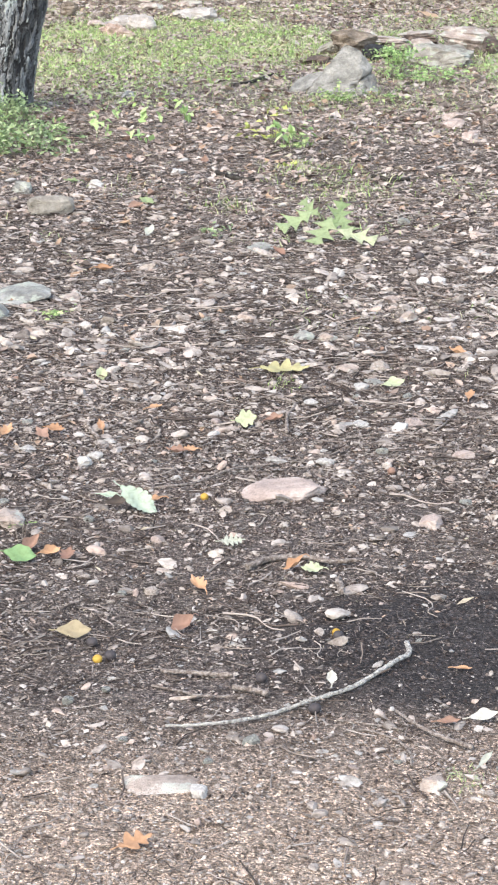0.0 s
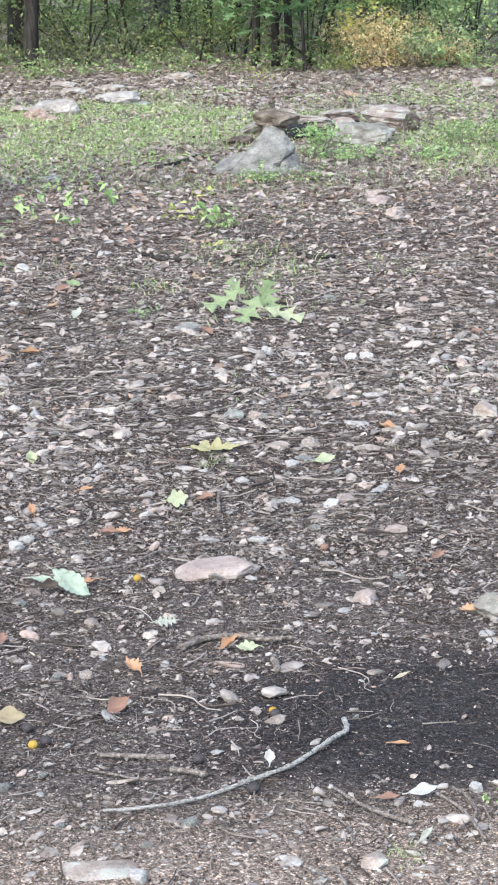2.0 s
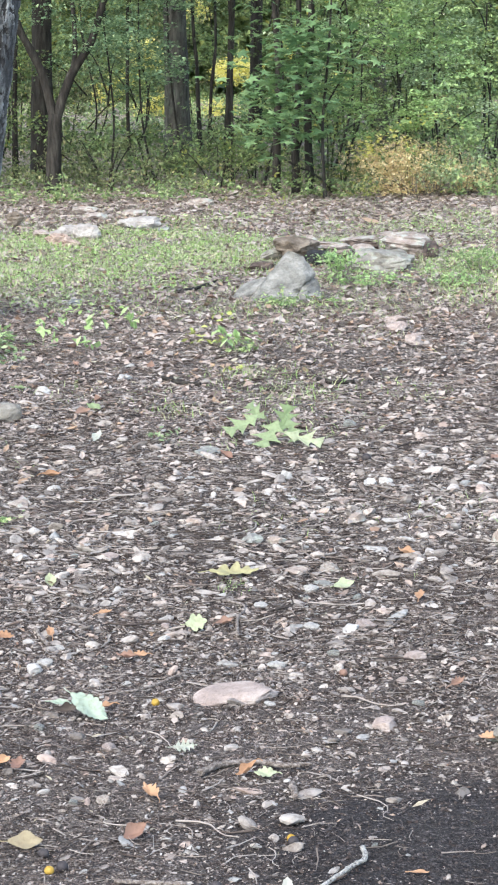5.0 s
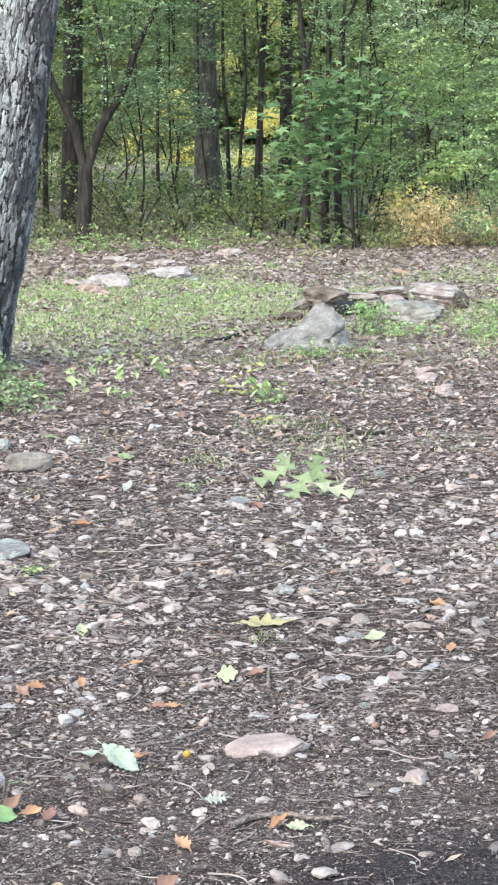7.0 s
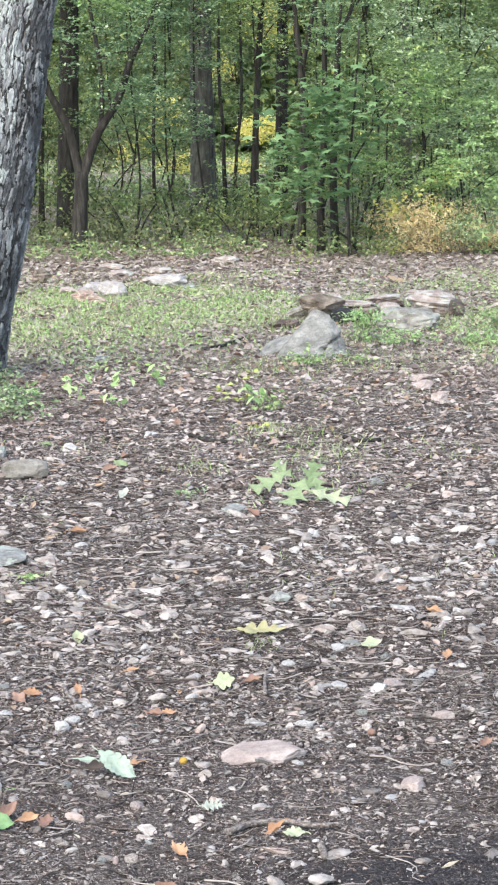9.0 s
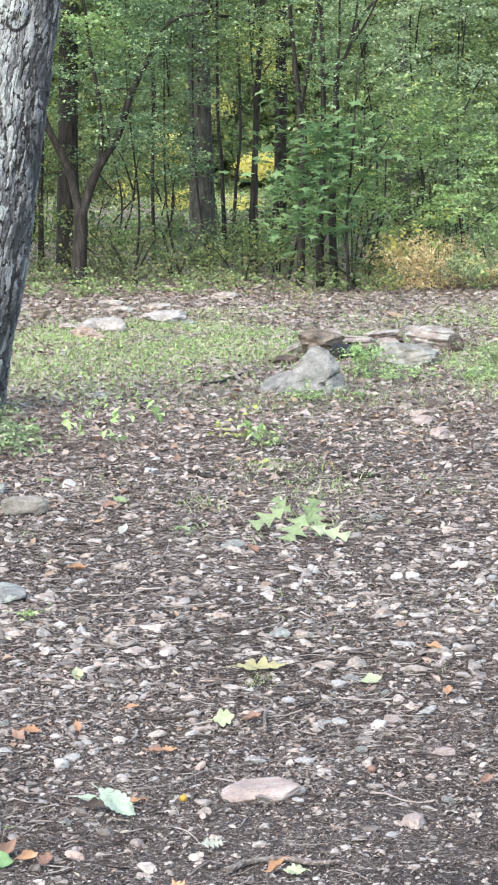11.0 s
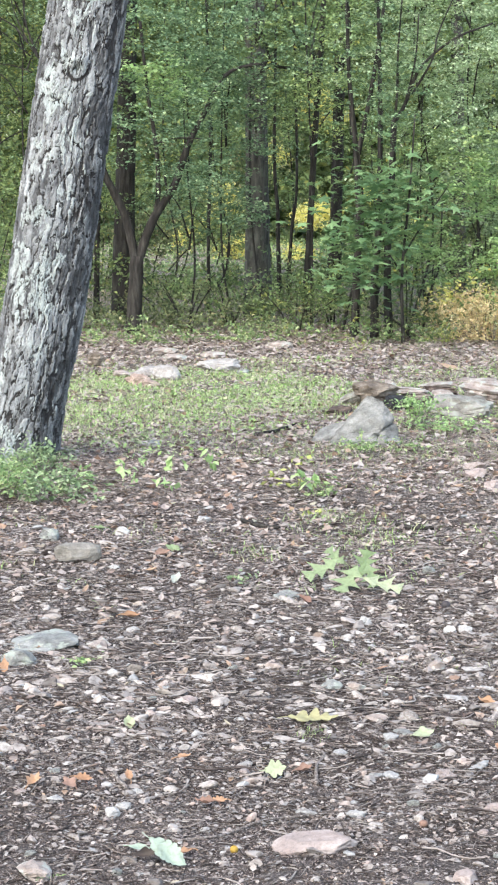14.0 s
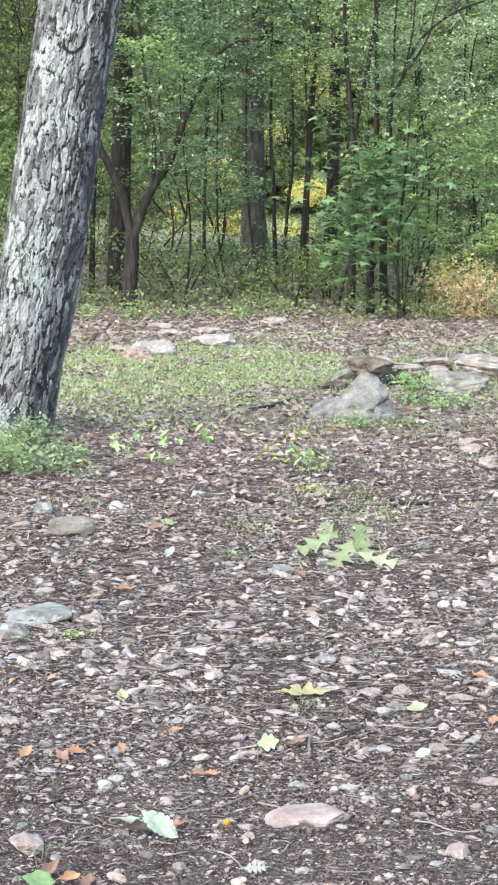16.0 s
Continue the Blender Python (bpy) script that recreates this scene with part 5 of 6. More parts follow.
for k, (x, y, w, d, h, mat, label) in enumerate([
    (-0.945, 9.65, 0.10, 0.10, 0.08, GREY_ROCK, "small grey stone"),
    (-0.615, 9.76, 0.07, 0.06, 0.055, WHITE_ROCK, "small white stone"),
    (-0.245, 10.13, 0.085, 0.07, 0.045, WHITE_ROCK, "small pale stone"),
    (-0.75, 7.42, 0.28, 0.26, 0.075, GREY_ROCK, "flat green-grey stone bedded in the gravel"),
    (-0.80, 7.11, 0.13, 0.12, 0.075, GREY_ROCK, "green-grey stone bedded in the gravel"),
    (0.485, 4.82, 0.064, 0.07, 0.035, PINK_ROCK, "small tan stone"),
    (0.62, 5.38, 0.062, 0.05, 0.03, PINK_ROCK, "small pinkish stone"),
    (-0.52, 4.87, 0.115, 0.09, 0.042, TAN_ROCK, "low tan stone"),
    (0.11, 8.27, 0.15, 0.14, 0.05, GREY_ROCK, "flat grey stone in the gravel"),
    (1.21, 11.74, 0.13, 0.14, 0.075, PINK_ROCK, "pale pinkish stone"),
    (1.27, 11.3, 0.10, 0.12, 0.06, PINK_ROCK, "pale pinkish stone"),
    (0.70, 7.6, 0.06, 0.06, 0.045, WHITE_ROCK, "white stone in the gravel"),
    (0.755, 7.6, 0.045, 0.05, 0.04, WHITE_ROCK, "white stone in the gravel"),
    (-0.55, 7.38, 0.14, 0.10, 0.045, TAN_ROCK, "flat grey stone in the gravel"),
    (-0.045, 3.34, 0.035, 0.04, 0.025, WHITE_ROCK, "small pale stone"),
    (0.765, 4.70, 0.12, 0.10, 0.06, MOSS_ROCK, "lichened whitish stone"),
    (1.05, 6.65, 0.09, 0.09, 0.07, TAN_ROCK, "round tan stone"),
    (0.60, 7.0, 0.07, 0.06, 0.05, TAN_ROCK, "tan stone in the gravel"),
    (-0.22, 6.55, 0.08, 0.07, 0.03, PINK_ROCK, "flat pinkish stone"),
    (-0.47, 6.9, 0.05, 0.05, 0.04, WHITE_ROCK, "white stone in the gravel"),
    (0.24, 6.75, 0.07, 0.07, 0.045, GREY_ROCK, "grey stone in the gravel"),
    (0.32, 6.72, 0.06, 0.06, 0.045, TAN_ROCK, "tan stone in the gravel"),
    (-0.37, 5.33, 0.045, 0.04, 0.035, WHITE_ROCK, "white stone on dark soil"),
    (-0.04, 5.62, 0.04, 0.035, 0.025, WHITE_ROCK, "white stone on dark soil"),
    (0.58, 3.68, 0.03, 0.03, 0.025, WHITE_ROCK, "small pale stone"),
    (0.36, 3.39, 0.05, 0.05, 0.025, TAN_ROCK, "small tan stone"),
    (0.47, 5.66, 0.06, 0.05, 0.03, WHITE_ROCK, "pale flat stone"),
    (0.44, 6.2, 0.07, 0.07, 0.025, GREY_ROCK, "flat grey stone"),
    (0.36, 6.35, 0.08, 0.07, 0.03, TAN_ROCK, "pale tan stone"),
]):
    rock("stone", label, (x, y, 0), (w, d, h), mat, 60 + k, sub=4 if w > 0.09 else 3, cuts=12, low=0.45, sink=0.5 if label.startswith("flat") else 0.28, bumpy=0.14, group=G, category="stone", yaw=37 * k % 180)
rock("stone", "flat tan stone flush with the soil", (-0.105, 3.39, 0), (0.15, 0.085, 0.016), TAN_ROCK, 64, cuts=10, sink=0.5, bumpy=0.06, group=G, category="stone")
rock("stone_slab", "flat wedge-shaped pinkish stone slab on dark soil", (0.155, 5.08, 0), (0.235, 0.12, 0.05), PINK_ROCK, 47, cuts=7, low=0.5, sink=0.35, category="stone", yaw=4, lean=(12, -5), bumpy=0.06, block=0.75)


# ---- sticks ----
def stick(label, pts, r0, r1, mat, lift=0.004, name="stick", rough=0.06, sides=9):
    p = np.array([(x, y, 0.0) for x, y in pts], float)
    p = smooth_path(p, 8 * len(pts))
    p[:, 2] = rise(p[:, 0], p[:, 1]) + max(r0, r1) * 0.9 + lift
    rng = np.random.default_rng(int(abs(pts[0][0]) * 1e4) + 5)
    p[:, :2] += np.cumsum(rng.normal(0, r0 * 0.12, (len(p), 2)), 0)
    r = np.linspace(r0, r1, len(p)) * (0.85 + 0.2 * np.maximum(0, np.sin(np.arange(len(p)) * 1.3)) ** 4)
    base = p[len(p) // 2].copy()
    me = tube_mesh(name, [(p - base, r)], mat, sides, rough)
    return thing(name, label, "stick", "fallen sticks", at=tuple(base), me=me)


stick("long curved pale stick lying on dark soil", [(-0.109, 3.626), (-0.053, 3.629), (0.008, 3.643), (0.081, 3.683), (0.145, 3.729), (0.223, 3.792), (0.281, 3.859), (0.33, 3.929), (0.358, 3.971), (0.357, 4.032)], 0.0030, 0.0064, PALE_TWIG, lift=0.005)
stick("knobbly grey stick on the soil", [(-0.126, 3.9), (-0.066, 3.889), (0.01, 3.873)], 0.005, 0.0065, TWIG, lift=0.002)
stick("short thick grey stick on the soil", [(0.015, 3.822), (0.052, 3.808), (0.086, 3.794)], 0.006, 0.007, TWIG, lift=0.002)
stick("thin grey stick on the soil", [(-0.141, 3.826), (-0.087, 3.799), (-0.033, 3.78), (0.041, 3.787)], 0.003, 0.003, TWIG, lift=0.002)
stick("crooked grey-brown stick on dark soil", [(0.317, 3.7), (0.357, 3.627), (0.403, 3.573), (0.445, 3.537)], 0.003, 0.0055, TWIG)
stick("thin forked twig on dark soil", [(0.18, 3.581), (0.243, 3.617), (0.302, 3.582), (0.328, 3.531), (0.328, 3.471)], 0.002, 0.0026, TWIG, lift=0.002)
stick("thin straight twig on dark soil", [(0.205, 3.661), (0.255, 3.641), (0.324, 3.617)], 0.0022, 0.0026, TWIG, lift=0.002)
stick("bent brown twig on the soil", [(0.502, 3.665), (0.537, 3.586), (0.56, 3.463)], 0.0032, 0.004, TWIG)
stick("hooked brown twig on the soil", [(0.536, 3.688), (0.56, 3.634), (0.562, 3.559), (0.526, 3.508)], 0.003, 0.0035, TWIG)
stick("grey weathered root-like stick on the soil", [(0.045, 4.502), (0.103, 4.56), (0.167, 4.577), (0.235, 4.539), (0.304, 4.532)], 0.009, 0.006, TWIG)
stick("short broken stub of wood", [(0.246, 4.408), (0.246, 4.365), (0.246, 4.32)], 0.008, 0.008, TWIG)
stick("curved grey twig beside pale leaves", [(0.13, 6.0), (0.19, 5.93), (0.165, 5.8), (0.16, 5.62)], 0.004, 0.006, TWIG)
stick("long thin brown twig", [(0.30, 5.55), (0.42, 5.62), (0.54, 5.6), (0.62, 5.75)], 0.003, 0.003, TWIG)
stick("short grey stick on end", [(-0.39, 5.72), (-0.37, 5.62), (-0.345, 5.55)], 0.006, 0.007, TWIG)
stick("dark decayed branch on leaf litter", [(-0.07, 10.1), (0.02, 9.95), (0.12, 9.9)], 0.012, 0.010, DARK_BARK)
stick("dark decayed branch on leaf litter", [(0.66, 9.95), (0.74, 9.85), (0.84, 9.87)], 0.012, 0.010, DARK_BARK)
stick("dark branch near the peaked boulder", [(0.0, 13.6), (0.12, 13.8), (0.28, 14.2)], 0.014, 0.010, DARK_BARK)
stick("thin twig by the gravel", [(-0.2, 5.1), (-0.1, 5.15), (0.02, 5.3), (0.12, 5.35)], 0.004, 0.004, TWIG)
stick("brown stick on leaf litter", [(0.62, 9.3), (0.75, 9.32), (0.88, 9.3)], 0.007, 0.006, TWIG)


# ---- single leaves and nuts ----
def lobed_leaf(name, label, at, length, width, stops, lobes=4, depth=0.5, yaw=0.0, tilt=(0, 0), curl=0.25, group="fallen leaves", category="leaf", parent=None, pin=False):
    """A leaf with rounded lobes, a stalk and a cupped blade."""
    rows, cols = 44, 4
    s = np.linspace(0, 1, rows)
    w = np.sin(np.pi * np.clip(s * 0.96 + 0.02, 0, 1) ** 0.75) * (1 - min(0.92, depth * 1.35) * (0.5 - 0.5 * np.cos(s * 2 * np.pi * lobes + 0.6)) ** (0.5 if depth > 0.5 else 0.9) * (s > 0.04) * (s < 0.97))
    if pin:
        # deep round bays between narrow pointed lobes
        saw = np.abs(2 * ((s * lobes) % 1.0) - 1)
        w = np.sin(np.pi * np.clip(s * 0.9 + 0.1, 0, 1)) ** 0.6 * (0.17 + 0.83 * (1 - saw) ** 1.15)
    grid = []
    for q in np.linspace(-1, 1, 2 * cols + 1):
        reach = s + (0.24 if pin else 0.13) * np.abs(q) * w + 0.05 * np.abs(q) * np.sin(s * 2 * np.pi * lobes) * (1 - s)
        grid.append(np.stack([(reach - 0.5) * length, q * w * width / 2, length * (curl * (s - 0.5) ** 2 + 0.35 * curl * (q * w) ** 2 + 0.02 * np.sin(9 * s + 3 * q))], 1))
    v = np.stack(grid, 1).reshape(-1, 3)
    k = 2 * cols + 1
    i, j = np.meshgrid(np.arange(rows - 1), np.arange(k - 1), indexing="ij")
    a = i * k + j
    f = np.stack([a, a + k, a + k + 1, a + 1], -1).reshape(-1, 4)
    sv, sf, caps = tube(smooth_path([(-0.5 * length, 0, length * curl * 0.25), (-0.62 * length, 0, length * curl * 0.2), (-0.72 * length, 0.05 * length, 0.0)], 5), 0.0013, 5)
    f = np.concatenate([f, sf + len(v)])
    v = np.concatenate([v, sv])
    me = mesh_from(name, v, f, stops)
    z = float(rise(at[0], at[1])) + (at[2] if len(at) > 2 else 0.01)
    if parent is None:
        ob = thing(name, label, category, group, me=me)
        ob.matrix_world = pose(at[0], at[1], z, tilt[0], tilt[1], 0) @ pose(0, 0, 0, 0, 0, yaw)
    else:
        ob = part(name, me, parent, label)
        ob.matrix_basis = pose(at[0] - parent.location.x, at[1] - parent.location.y, z - parent.location.z, tilt[0], tilt[1], 0) @ pose(0, 0, 0, 0, 0, yaw)
    return ob


def tint(name, r, g, b, r2, g2, b2):
    return leaf_material(name, [(0.0, srgb(r, g, b)), (1.0, srgb(r2, g2, b2))], 0.6, 0.2, island=False, spots=0.35)


PALE_GREEN = tint("pale_green_leaf", 122, 140, 100, 146, 160, 122)
MINT = tint("mint_green_leaf", 164, 178, 160, 172, 184, 166)
YELLOWISH = tint("yellowing_leaf", 164, 156, 118, 172, 166, 126)
ORANGE = tint("orange_leaf", 172, 132, 102, 194, 156, 124)
BROWN = tint("brown_leaf", 140, 108, 94, 162, 132, 116)
PALE = tint("bleached_leaf", 170, 173, 160, 182, 184, 172)
FRESH_LEAF = tint("fresh_green_leaf", 122, 152, 106, 138, 166, 120)
TAN_LEAF = tint("tan_leaf", 164, 150, 122, 178, 164, 136)
WITHERED = tint("withered_leaf", 84, 75, 70, 102, 92, 86)
BLEACHED = tint("white_leaf", 190, 188, 178, 204, 202, 192)
CREAM = tint("cream_leaf", 172, 178, 144, 180, 186, 154)

spray = thing("oak_sprig", "broken sprig of pale green lobed oak leaves", "oak sprig", at=(0.38, 8.6, 0.02))
part("twig", tube_mesh("twig", [(smooth_path([(0.18, 0.35, 0.05), (0.08, 0.15, 0.07), (0.0, 0.0, 0.06)], 10), np.linspace(0.003, 0.004, 10))], TWIG, 6), spray)
for x, y, z, long, wide, mat, lobes, yaw, tilt in [(0.27, 8.58, 0.05, 0.22, 0.17, PALE_GREEN, 3, 200, (32, -14)), (0.37, 8.40, 0.04, 0.21, 0.18, PALE_GREEN, 3, 235, (36, -10)), (0.50, 8.32, 0.03, 0.22, 0.16, CREAM, 3, 345, (26, 6)), (0.44, 8.60, 0.07, 0.18, 0.15, PALE_GREEN, 3, 75, (50, 0)), (0.33, 8.76, 0.07, 0.14, 0.11, PALE_GREEN, 3, 130, (45, 0)), (0.46, 8.42, 0.05, 0.17, 0.14, PALE_GREEN, 3, 285, (38, 0))]:
    lobed_leaf("leaf", "", (x, y, z), long * 0.74, wide * 0.84, mat, lobes, 0.6, yaw, tilt, parent=spray, pin=True)

lobed_leaf("oak_leaf", "tan-green lobed oak leaf lying flat", (0.17, 6.29, 0.016), 0.15, 0.085, YELLOWISH, 4, 0.5, 3, (14, 0))
lobed_leaf("leaf", "upturned mint-green serrated leaf", (-0.214, 4.94, 0.03), 0.11, 0.06, MINT, 7, 0.15, -28, (40, 12))
lobed_leaf("leaf", "narrow mint-green leaf on soil", (-0.285, 5.03, 0.012), 0.055, 0.022, MINT, 3, 0.1, -8, (25, 0))
lobed_leaf("leaf", "dark curled underside of a withered leaf", (-0.268, 4.95, 0.02), 0.055, 0.028, WITHERED, 2, 0.2, 10, (45, 0), 0.7)
lobed_leaf("leaf", "pale green upturned lobed leaf", (0.05, 5.70, 0.03), 0.06, 0.055, CREAM, 3, 0.3, 10, (60, 0))
lobed_leaf("leaf", "broad fresh green leaf on the soil", (-0.465, 4.58, 0.02), 0.075, 0.05, FRESH_LEAF, 3, 0.1, -10, (35, 0))
lobed_leaf("leaf", "pale yellow rounded leaf", (0.49, 6.14, 0.014), 0.066, 0.05, CREAM, 2, 0.2, 20, (25, 0))
lobed_leaf("leaf", "small upright pale leaf by the curved stick", (0.205, 3.84, 0.02), 0.030, 0.022, BLEACHED, 3, 0.15, 95, (45, 10))
lobed_leaf("leaf", "orange narrow leaf on dark soil", (0.463, 3.905, 0.006), 0.038, 0.012, ORANGE, 2, 0.0, -3, (10, 0))
lobed_leaf("leaf", "bleached pale leaf with a brown edge", (0.477, 3.66, 0.015), 0.055, 0.028, BLEACHED, 2, 0.15, 14, (30, 0))
lobed_leaf("leaf", "folded brown leaf on the soil", (0.411, 3.648, 0.012), 0.045, 0.018, BROWN, 2, 0.15, 6, (25, 0))
lobed_leaf("leaf", "narrow pale blue-grey leaf", (0.46, 3.48, 0.010), 0.045, 0.012, PALE, 2, 0.0, 50, (30, 0))
lobed_leaf("leaf", "striped pale curled leaf", (0.015, 4.66, 0.018), 0.055, 0.04, PALE, 5, 0.6, 5, (38, 0))
lobed_leaf("leaf", "large tan lobed leaf on the soil", (-0.31, 4.11, 0.015), 0.07, 0.045, TAN_LEAF, 2, 0.15, 10, (35, 8))
lobed_leaf("leaf", "orange-brown leaf cluster at the soil", (-0.142, 3.15, 0.012), 0.06, 0.05, ORANGE, 3, 0.5, 30, (15, 0))
rl = random.Random(4)
for x, y, m, label in [(-0.207, 5.86, ORANGE, "orange-tan curled leaf"), (-0.346, 5.66, ORANGE, "orange curled leaf"), (-0.60, 5.6, ORANGE, "orange curled leaf"), (-0.50, 5.58, BROWN, "brown curled leaf"), (-0.47, 5.64, ORANGE, "orange curled leaf"), (-0.133, 5.42, BROWN, "brown curled leaf"), (-0.10, 5.45, ORANGE, "tan curled leaf"), (-0.54, 7.92, WITHERED, "dark red-brown curled leaf"), (-0.47, 7.86, ORANGE, "bright orange curled leaf"), (0.13, 5.73, BROWN, "reddish brown lobed leaf"), (-0.38, 6.24, CREAM, "pale yellow leaf"), (-0.324, 8.6, PALE, "bleached lobed leaf"), (0.714, 6.48, ORANGE, "orange curled leaf"), (0.70, 6.0, ORANGE, "small orange leaf"), (0.15, 4.5, ORANGE, "tan curled leaf"), (0.19, 4.48, CREAM, "pale leaf"), (-0.18, 5.0, ORANGE, "orange leaf under a green one"), (-0.40, 4.62, ORANGE, "orange curled leaf"), (-0.36, 4.60, BROWN, "brown curled leaf"), (-0.45, 4.66, BROWN, "brown curled leaf"), (-0.06, 4.38, ORANGE, "tan curled leaf"), (0.19, 8.15, BROWN, "orange-brown curled leaf"), (0.71, 4.69, ORANGE, "orange curled leaf"), (0.69, 5.1, BROWN, "russet curled leaf"), (-0.09, 4.15, BROWN, "tan leaf"), (-0.41, 9.2, BROWN, "red-brown leaf"), (-0.5, 10.6, BROWN, "red-brown leaf"), (-0.84, 7.0, ORANGE, "orange leaf"), (-0.36, 9.3, PALE_GREEN, "pale green lobed leaf"), (-0.73, 9.85, PALE_GREEN, "pale green leaf")]:
    s = 0.055 if y < 7 else 0.07
    lobed_leaf("leaf", label, (x, y, 0.014), s * rl.uniform(0.8, 1.2), s * rl.uniform(0.4, 0.75), m, rl.choice([2, 3, 4]), rl.uniform(0.05, 0.32), rl.uniform(0, 360), (rl.uniform(10, 40), rl.uniform(-15, 15)), rl.uniform(0.2, 0.9))


def nut(label, at, r, r1, mat, cap=None):
    ob = thing("nut", label, "nut", "fallen nuts", at=(at[0], at[1], float(rise(*at)) + r * 0.8))
    v, f = BALLS[3]
    part("shell", mesh_from("shell", v * (r, r, r1), f, mat), ob)
    if cap:
        w = v[:, 2] > 0.1
        part("cap", mesh_from("cap", (v * (r * 1.06, r * 1.06, r1 * 1.06)) * np.where(w, 1, 0.85)[:, None], f, cap), ob, "darker rough cap")
    return ob


NUT_YELLOW = tint("yellow_husk", 186, 150, 66, 196, 162, 80)
NUT_DARK = tint("dark_husk", 70, 66, 70, 86, 80, 80)
nut("yellow nut half open on dark soil", (0.226, 4.105), 0.009, 0.009, NUT_YELLOW)
nut("dark nut under the yellow one", (0.229, 4.085), 0.011, 0.010, NUT_DARK)
nut("yellow nut beside a dark one", (-0.253, 3.967), 0.010, 0.009, NUT_YELLOW)
nut("dark round nut", (-0.229, 3.985), 0.012, 0.011, NUT_DARK)
nut("dark round nut", (0.168, 3.706), 0.012, 0.010, NUT_DARK)
nut("dark round nut", (0.07, 3.862), 0.011, 0.010, NUT_DARK)
nut("dark round nut", (-0.27, 4.06), 0.012, 0.010, NUT_DARK)
nut("yellow nut on the soil", (-0.056, 5.04), 0.010, 0.010, NUT_YELLOW)
nut("russet nut on the soil", (0.42, 5.25), 0.011, 0.010, BROWN)
nut("dark round nut", (0.72, 8.0), 0.018, 0.016, NUT_DARK)


# ---- small plants on the clearing ----
def plant(name, label, at, r, h, count, size, mat, seed, shapes=LEAVES, category="plant"):
    ob = thing(name, label, category, "low plants", at=(at[0], at[1], 0))
    rng = np.random.default_rng(seed)
    runs, tips = [], []
    for _ in range(max(4, count // 14)):
        a, d = rng.uniform(0, 6.283), r * np.sqrt(rng.uniform(0, 1))
        tip = np.array([d * np.cos(a), d * np.sin(a), h * rng.uniform(0.35, 1)])
        runs.append((smooth_path([(tip[0] * 0.5, tip[1] * 0.5, -0.01), (tip[0] * 0.8, tip[1] * 0.8, tip[2] * 0.6), tip], 5), [0.002] * 5))
        tips.append(tip)
    tagged(part("stalk", tube_mesh("stalk", runs, TWIG, 5), ob), kind="stuff")
    tagged(part("leaves", crown_mesh("leaves", np.array(tips), (size * 0.5, size * 0.5, size * 0.4), count, size, mat, shapes, seed, 0.45), ob), kind="stuff")


def seedling(label, at, h, count, size, mat, seed):
    """A short stalk with a few broad leaves held up round it."""
    ob = thing("seedling", label, "plant", "low plants", at=(at[0], at[1], 0))
    lean = 0.02 * math.sin(3.1 * seed)
    part("stalk", tube_mesh("stalk", [(smooth_path([(0, 0, -0.01), (0.3 * lean, 0, 0.6 * h), (lean, 0, h)], 6), np.linspace(0.003, 0.0015, 6))], TWIG, 5), ob)
    c = np.array([(lean, 0, h), (lean, 0, 0.8 * h), (0.4 * lean, 0, 0.5 * h)])
    tagged(part("leaves", spray_mesh("leaves", c, (0.012, 0.012, 0.01), count, size, mat, seed, 3, 0.05, 0.75), ob), kind="stuff")


plant("ground_ivy", "green ivy and weeds at the foot of the oak", (-1.24, 11.85, 0), 0.20, 0.13, 520, 0.036, IVY, 1)
plant("ground_ivy", "green ivy and weeds at the foot of the oak", (-1.45, 11.35, 0), 0.26, 0.12, 700, 0.036, WEED, 2)
plant("ground_ivy", "low ivy spreading from the oak", (-1.08, 11.15, 0), 0.20, 0.10, 320, 0.036, IVY, 3)
plant("ground_ivy", "low ivy spreading from the oak", (-0.98, 10.7, 0), 0.20, 0.09, 200, 0.045, IVY, 4)
plant("ground_ivy", "low weeds at the foot of the oak", (-1.30, 10.95, 0), 0.24, 0.14, 420, 0.04, WEED, 5)
for k, (x, y) in enumerate([(-0.74, 11.75), (-0.65, 11.15), (-0.60, 11.75), (-0.47, 10.95), (-0.45, 11.75), (-0.25, 11.35), (-0.9, 11.45), (0.23, 11.05), (0.30, 10.7)]):
    seedling("bright yellow-green broad-leaved seedling", (x, y, 0), 0.08 + 0.03 * (k % 3), 9, 0.062, FRESH_FOLIAGE, 60 + k)
plant("seedling", "thin pale seedling at the edge of the leaf litter", (0.89, 19.6, 0), 0.05, 0.2, 28, 0.05, LIME, 70)
plant("fern", "pale green fern beside the golden thicket", (2.62, 21.7, 0), 0.22, 0.34, 420, 0.045, PALE_FOLIAGE, 71)
plant("fern", "pale green fern beside the golden thicket", (2.95, 21.9, 0), 0.25, 0.42, 460, 0.045, PALE_FOLIAGE, 72)
plant("fern", "yellow-green fern under the golden thicket", (1.88, 21.5, 0), 0.16, 0.18, 160, 0.04, LIME, 73)
plant("seedling", "small yellow-green seedling", (0.21, 11.2, 0), 0.04, 0.09, 28, 0.05, LIME, 9)
plant("seedling", "small green seedling", (0.29, 10.9, 0), 0.07, 0.10, 56, 0.045, WEED, 10)
plant("seedling", "small yellow seedling", (0.26, 10.2, 0), 0.04, 0.03, 14, 0.04, LIME, 11)
plant("weed_clump", "bright green weeds between the rocks", (1.06, 14.2, 0), 0.13, 0.17, 330, 0.038, FRESH_FOLIAGE, 12)
plant("weed_clump", "bright green weeds between the rocks", (1.25, 13.9, 0), 0.22, 0.06, 240, 0.034, FRESH_FOLIAGE, 13)
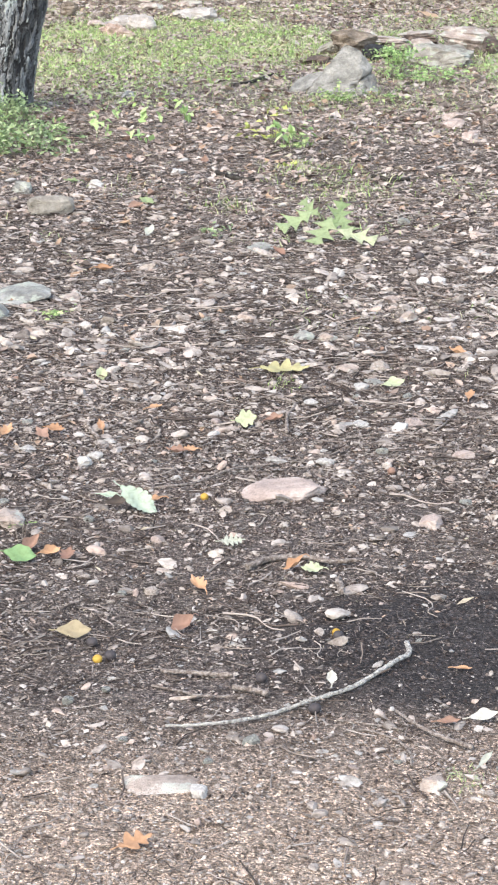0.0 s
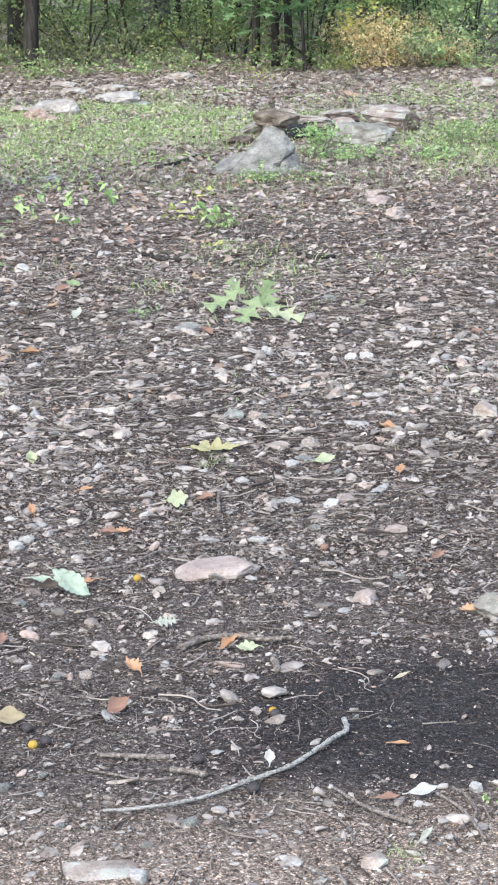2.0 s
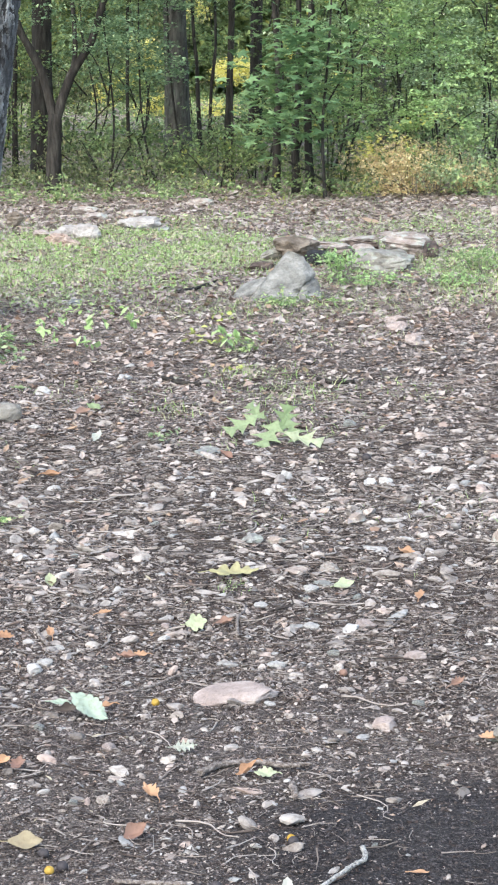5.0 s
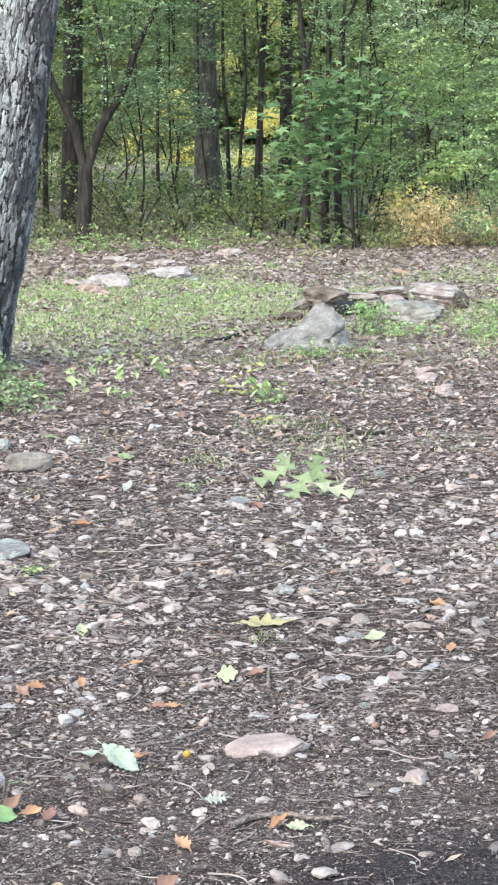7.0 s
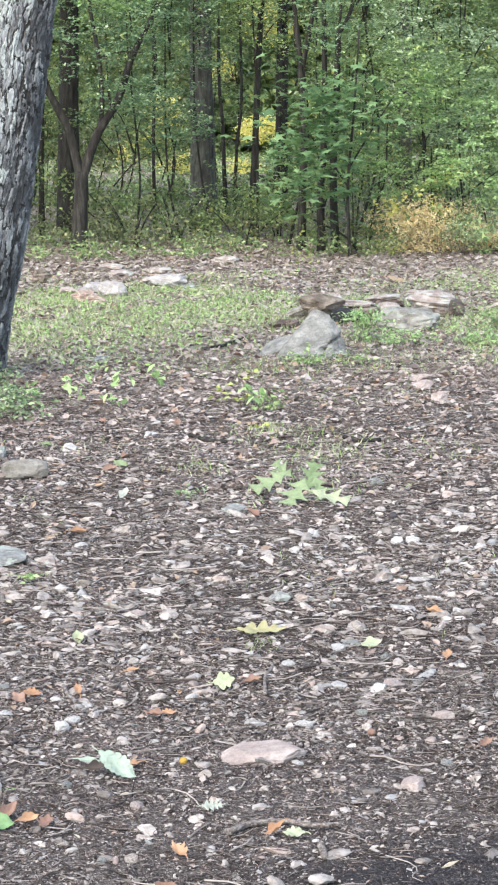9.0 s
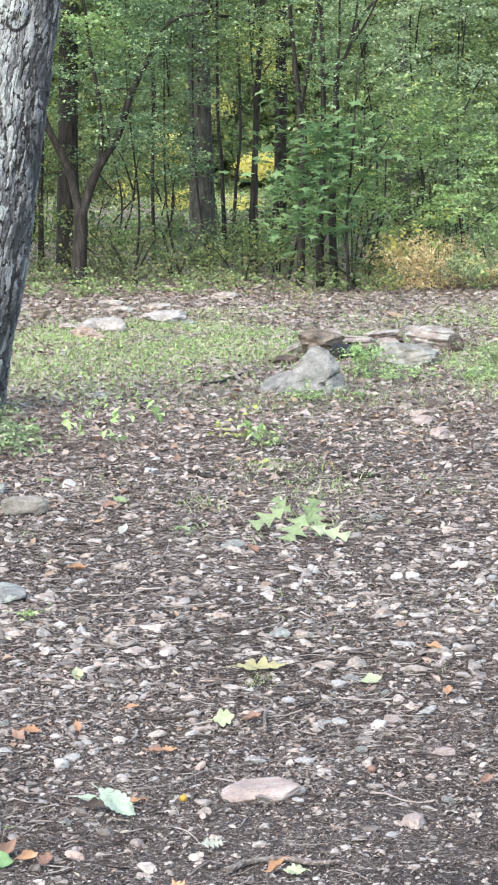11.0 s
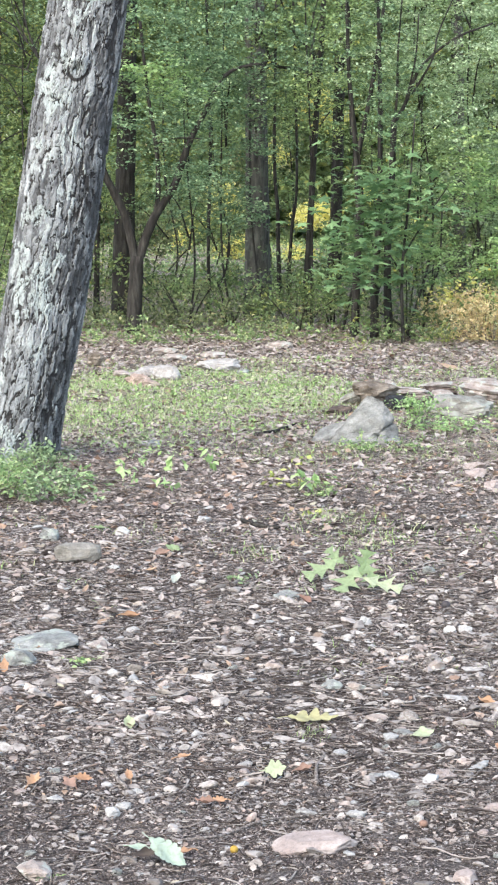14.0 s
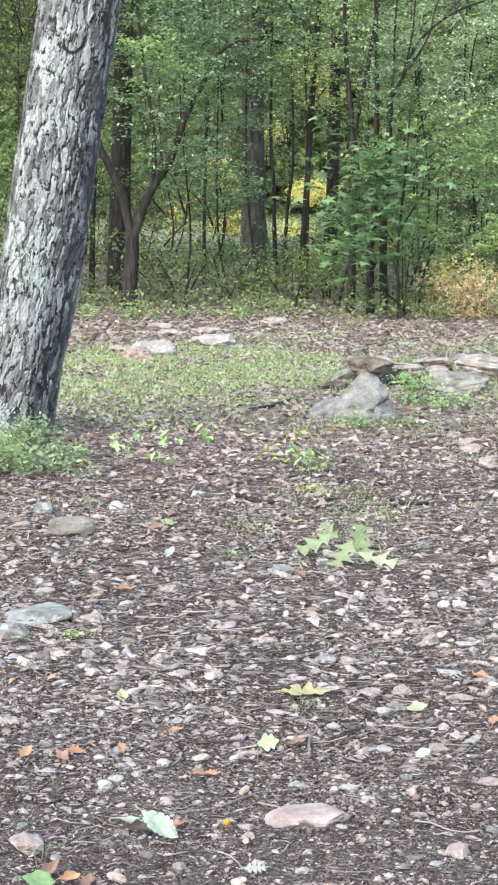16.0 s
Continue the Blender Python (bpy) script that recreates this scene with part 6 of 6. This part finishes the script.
plant("weed_clump", "green weeds beside the rocks", (1.75, 13.9, 0), 0.30, 0.08, 260, 0.034, FRESH_FOLIAGE, 14)
plant("weed_clump", "green weeds beside the rocks", (2.1, 14.6, 0), 0.35, 0.14, 500, 0.034, WEED, 15)
plant("weed_clump", "low green weeds at the boulder's foot", (0.75, 12.85, 0), 0.25, 0.05, 240, 0.035, WEED, 16)
plant("seedling", "small green seedling in gravel", (-0.06, 8.5, 0), 0.05, 0.05, 28, 0.03, IVY, 17)
plant("seedling", "small green seedling on soil", (-0.48, 4.74, 0), 0.02, 0.04, 14, 0.014, WEED, 18)
plant("seedling", "pale green seedling at the gravel's edge", (0.60, 3.56, 0), 0.03, 0.03, 20, 0.02, WEED, 19)
plant("seedling", "yellow-green seedling in gravel", (-0.55, 7.0, 0), 0.05, 0.04, 42, 0.026, WEED, 20)


# ---- single pebbles ----
def pebble_meshes():
    rng = np.random.default_rng(91)
    made = []
    for mat in (WHITE_ROCK, TAN_ROCK, PINK_ROCK, WHITE_ROCK, GREY_ROCK):
        for _ in range(4):
            v, f = stone_shape(3, rng, 12, 0.42)
            v = v / np.abs(v).max(0) * (0.5, rng.uniform(0.32, 0.5), rng.uniform(0.2, 0.34))
            made.append(mesh_from("pebble", v, f, mat))
    return made


PEBBLES = pebble_meshes()
KINDS = ("small white", "small tan", "small pinkish", "small pale", "small grey")
GROUND_WORDS = ("pebble on the fine brown grit", "pebble on dark soil", "pebble in the gravel", "pebble among gravel and litter")


def pebbles(places, where):
    """x, y and width of single pebbles."""
    for x, y, w in places:
        k = rl.randrange(len(PEBBLES))
        ob = thing("pebble", KINDS[k // 4] + " " + GROUND_WORDS[where], "pebble", "pebbles", me=PEBBLES[k])
        ob.matrix_world = pose(x, y, float(rise(x, y)) + w * 0.14, rl.uniform(-8, 8), rl.uniform(-8, 8), rl.uniform(-25, 25) + 180 * rl.randrange(2)) @ Matrix.Scale(w, 4)


pebbles([(0.448, 3.35, 0.03), (-0.204, 3.46, 0.018), (0.228, 3.46, 0.022), (0.481, 3.46, 0.014), (-0.075, 3.47, 0.018), (-0.026, 3.48, 0.024), (0.308, 3.49, 0.018), (-0.139, 3.5, 0.018), (0.195, 3.51, 0.016), (0.268, 3.52, 0.012), (0.044, 3.56, 0.04), (0.084, 3.57, 0.026), (-0.181, 3.57, 0.024), (-0.227, 3.72, 0.019), (0.118, 3.74, 0.015), (-0.293, 3.76, 0.03), (-0.226, 3.81, 0.021), (0.521, 3.82, 0.013), (-0.185, 3.97, 0.022), (0.452, 4, 0.011), (0.391, 4.06, 0.016), (-0.248, 4.31, 0.019), (-0.222, 4.36, 0.027), (-0.157, 4.37, 0.039), (0.43, 4.41, 0.017), (-0.315, 4.48, 0.03), (0.731, 4.55, 0.04)], 0)
pebbles([(-0.163, 4.71, 0.047), (-0.326, 4.87, 0.034), (0.239, 4.89, 0.021), (0.583, 4.99, 0.032), (0.222, 5.01, 0.033), (-0.55, 5.02, 0.035), (-0.455, 5.15, 0.034), (0.559, 5.18, 0.037), (-0.369, 5.21, 0.028), (-0.128, 5.21, 0.031), (-0.381, 5.29, 0.029), (0.253, 5.34, 0.052), (-0.19, 5.37, 0.02), (-0.344, 5.39, 0.047), (-0.393, 5.4, 0.02), (0.41, 5.43, 0.044), (-0.53, 5.46, 0.053), (0.253, 5.47, 0.03), (-0.631, 5.54, 0.036), (-0.317, 5.55, 0.036), (0.19, 5.62, 0.027), (0.514, 5.7, 0.068), (0.369, 5.71, 0.059), (-0.555, 5.74, 0.034), (-0.036, 5.75, 0.044), (0.482, 5.8, 0.038), (0.684, 5.91, 0.019), (0.239, 5.94, 0.045)], 1)
pebbles([(0.368, 6.01, 0.029), (0.514, 6.01, 0.036), (0.39, 6.1, 0.053), (-0.715, 6.13, 0.033), (0.429, 6.23, 0.034), (0.703, 6.31, 0.041), (0.459, 6.35, 0.075), (0.107, 6.49, 0.038), (-0.401, 6.54, 0.049), (-0.293, 6.56, 0.021), (-0.327, 6.57, 0.032), (-0.291, 6.72, 0.04), (-0.079, 7.02, 0.038), (-0.043, 7.02, 0.034), (0.512, 7.14, 0.031), (0.571, 7.31, 0.059), (0.405, 7.33, 0.039), (-0.071, 7.61, 0.049), (-0.441, 7.63, 0.061), (0.743, 8.1, 0.056), (0.286, 8.42, 0.05), (0.724, 8.75, 0.07), (-0.596, 8.89, 0.062), (-0.64, 9.06, 0.063), (-1.004, 9.23, 0.098), (1.297, 11.38, 0.06), (1.251, 12.02, 0.128)], 2)
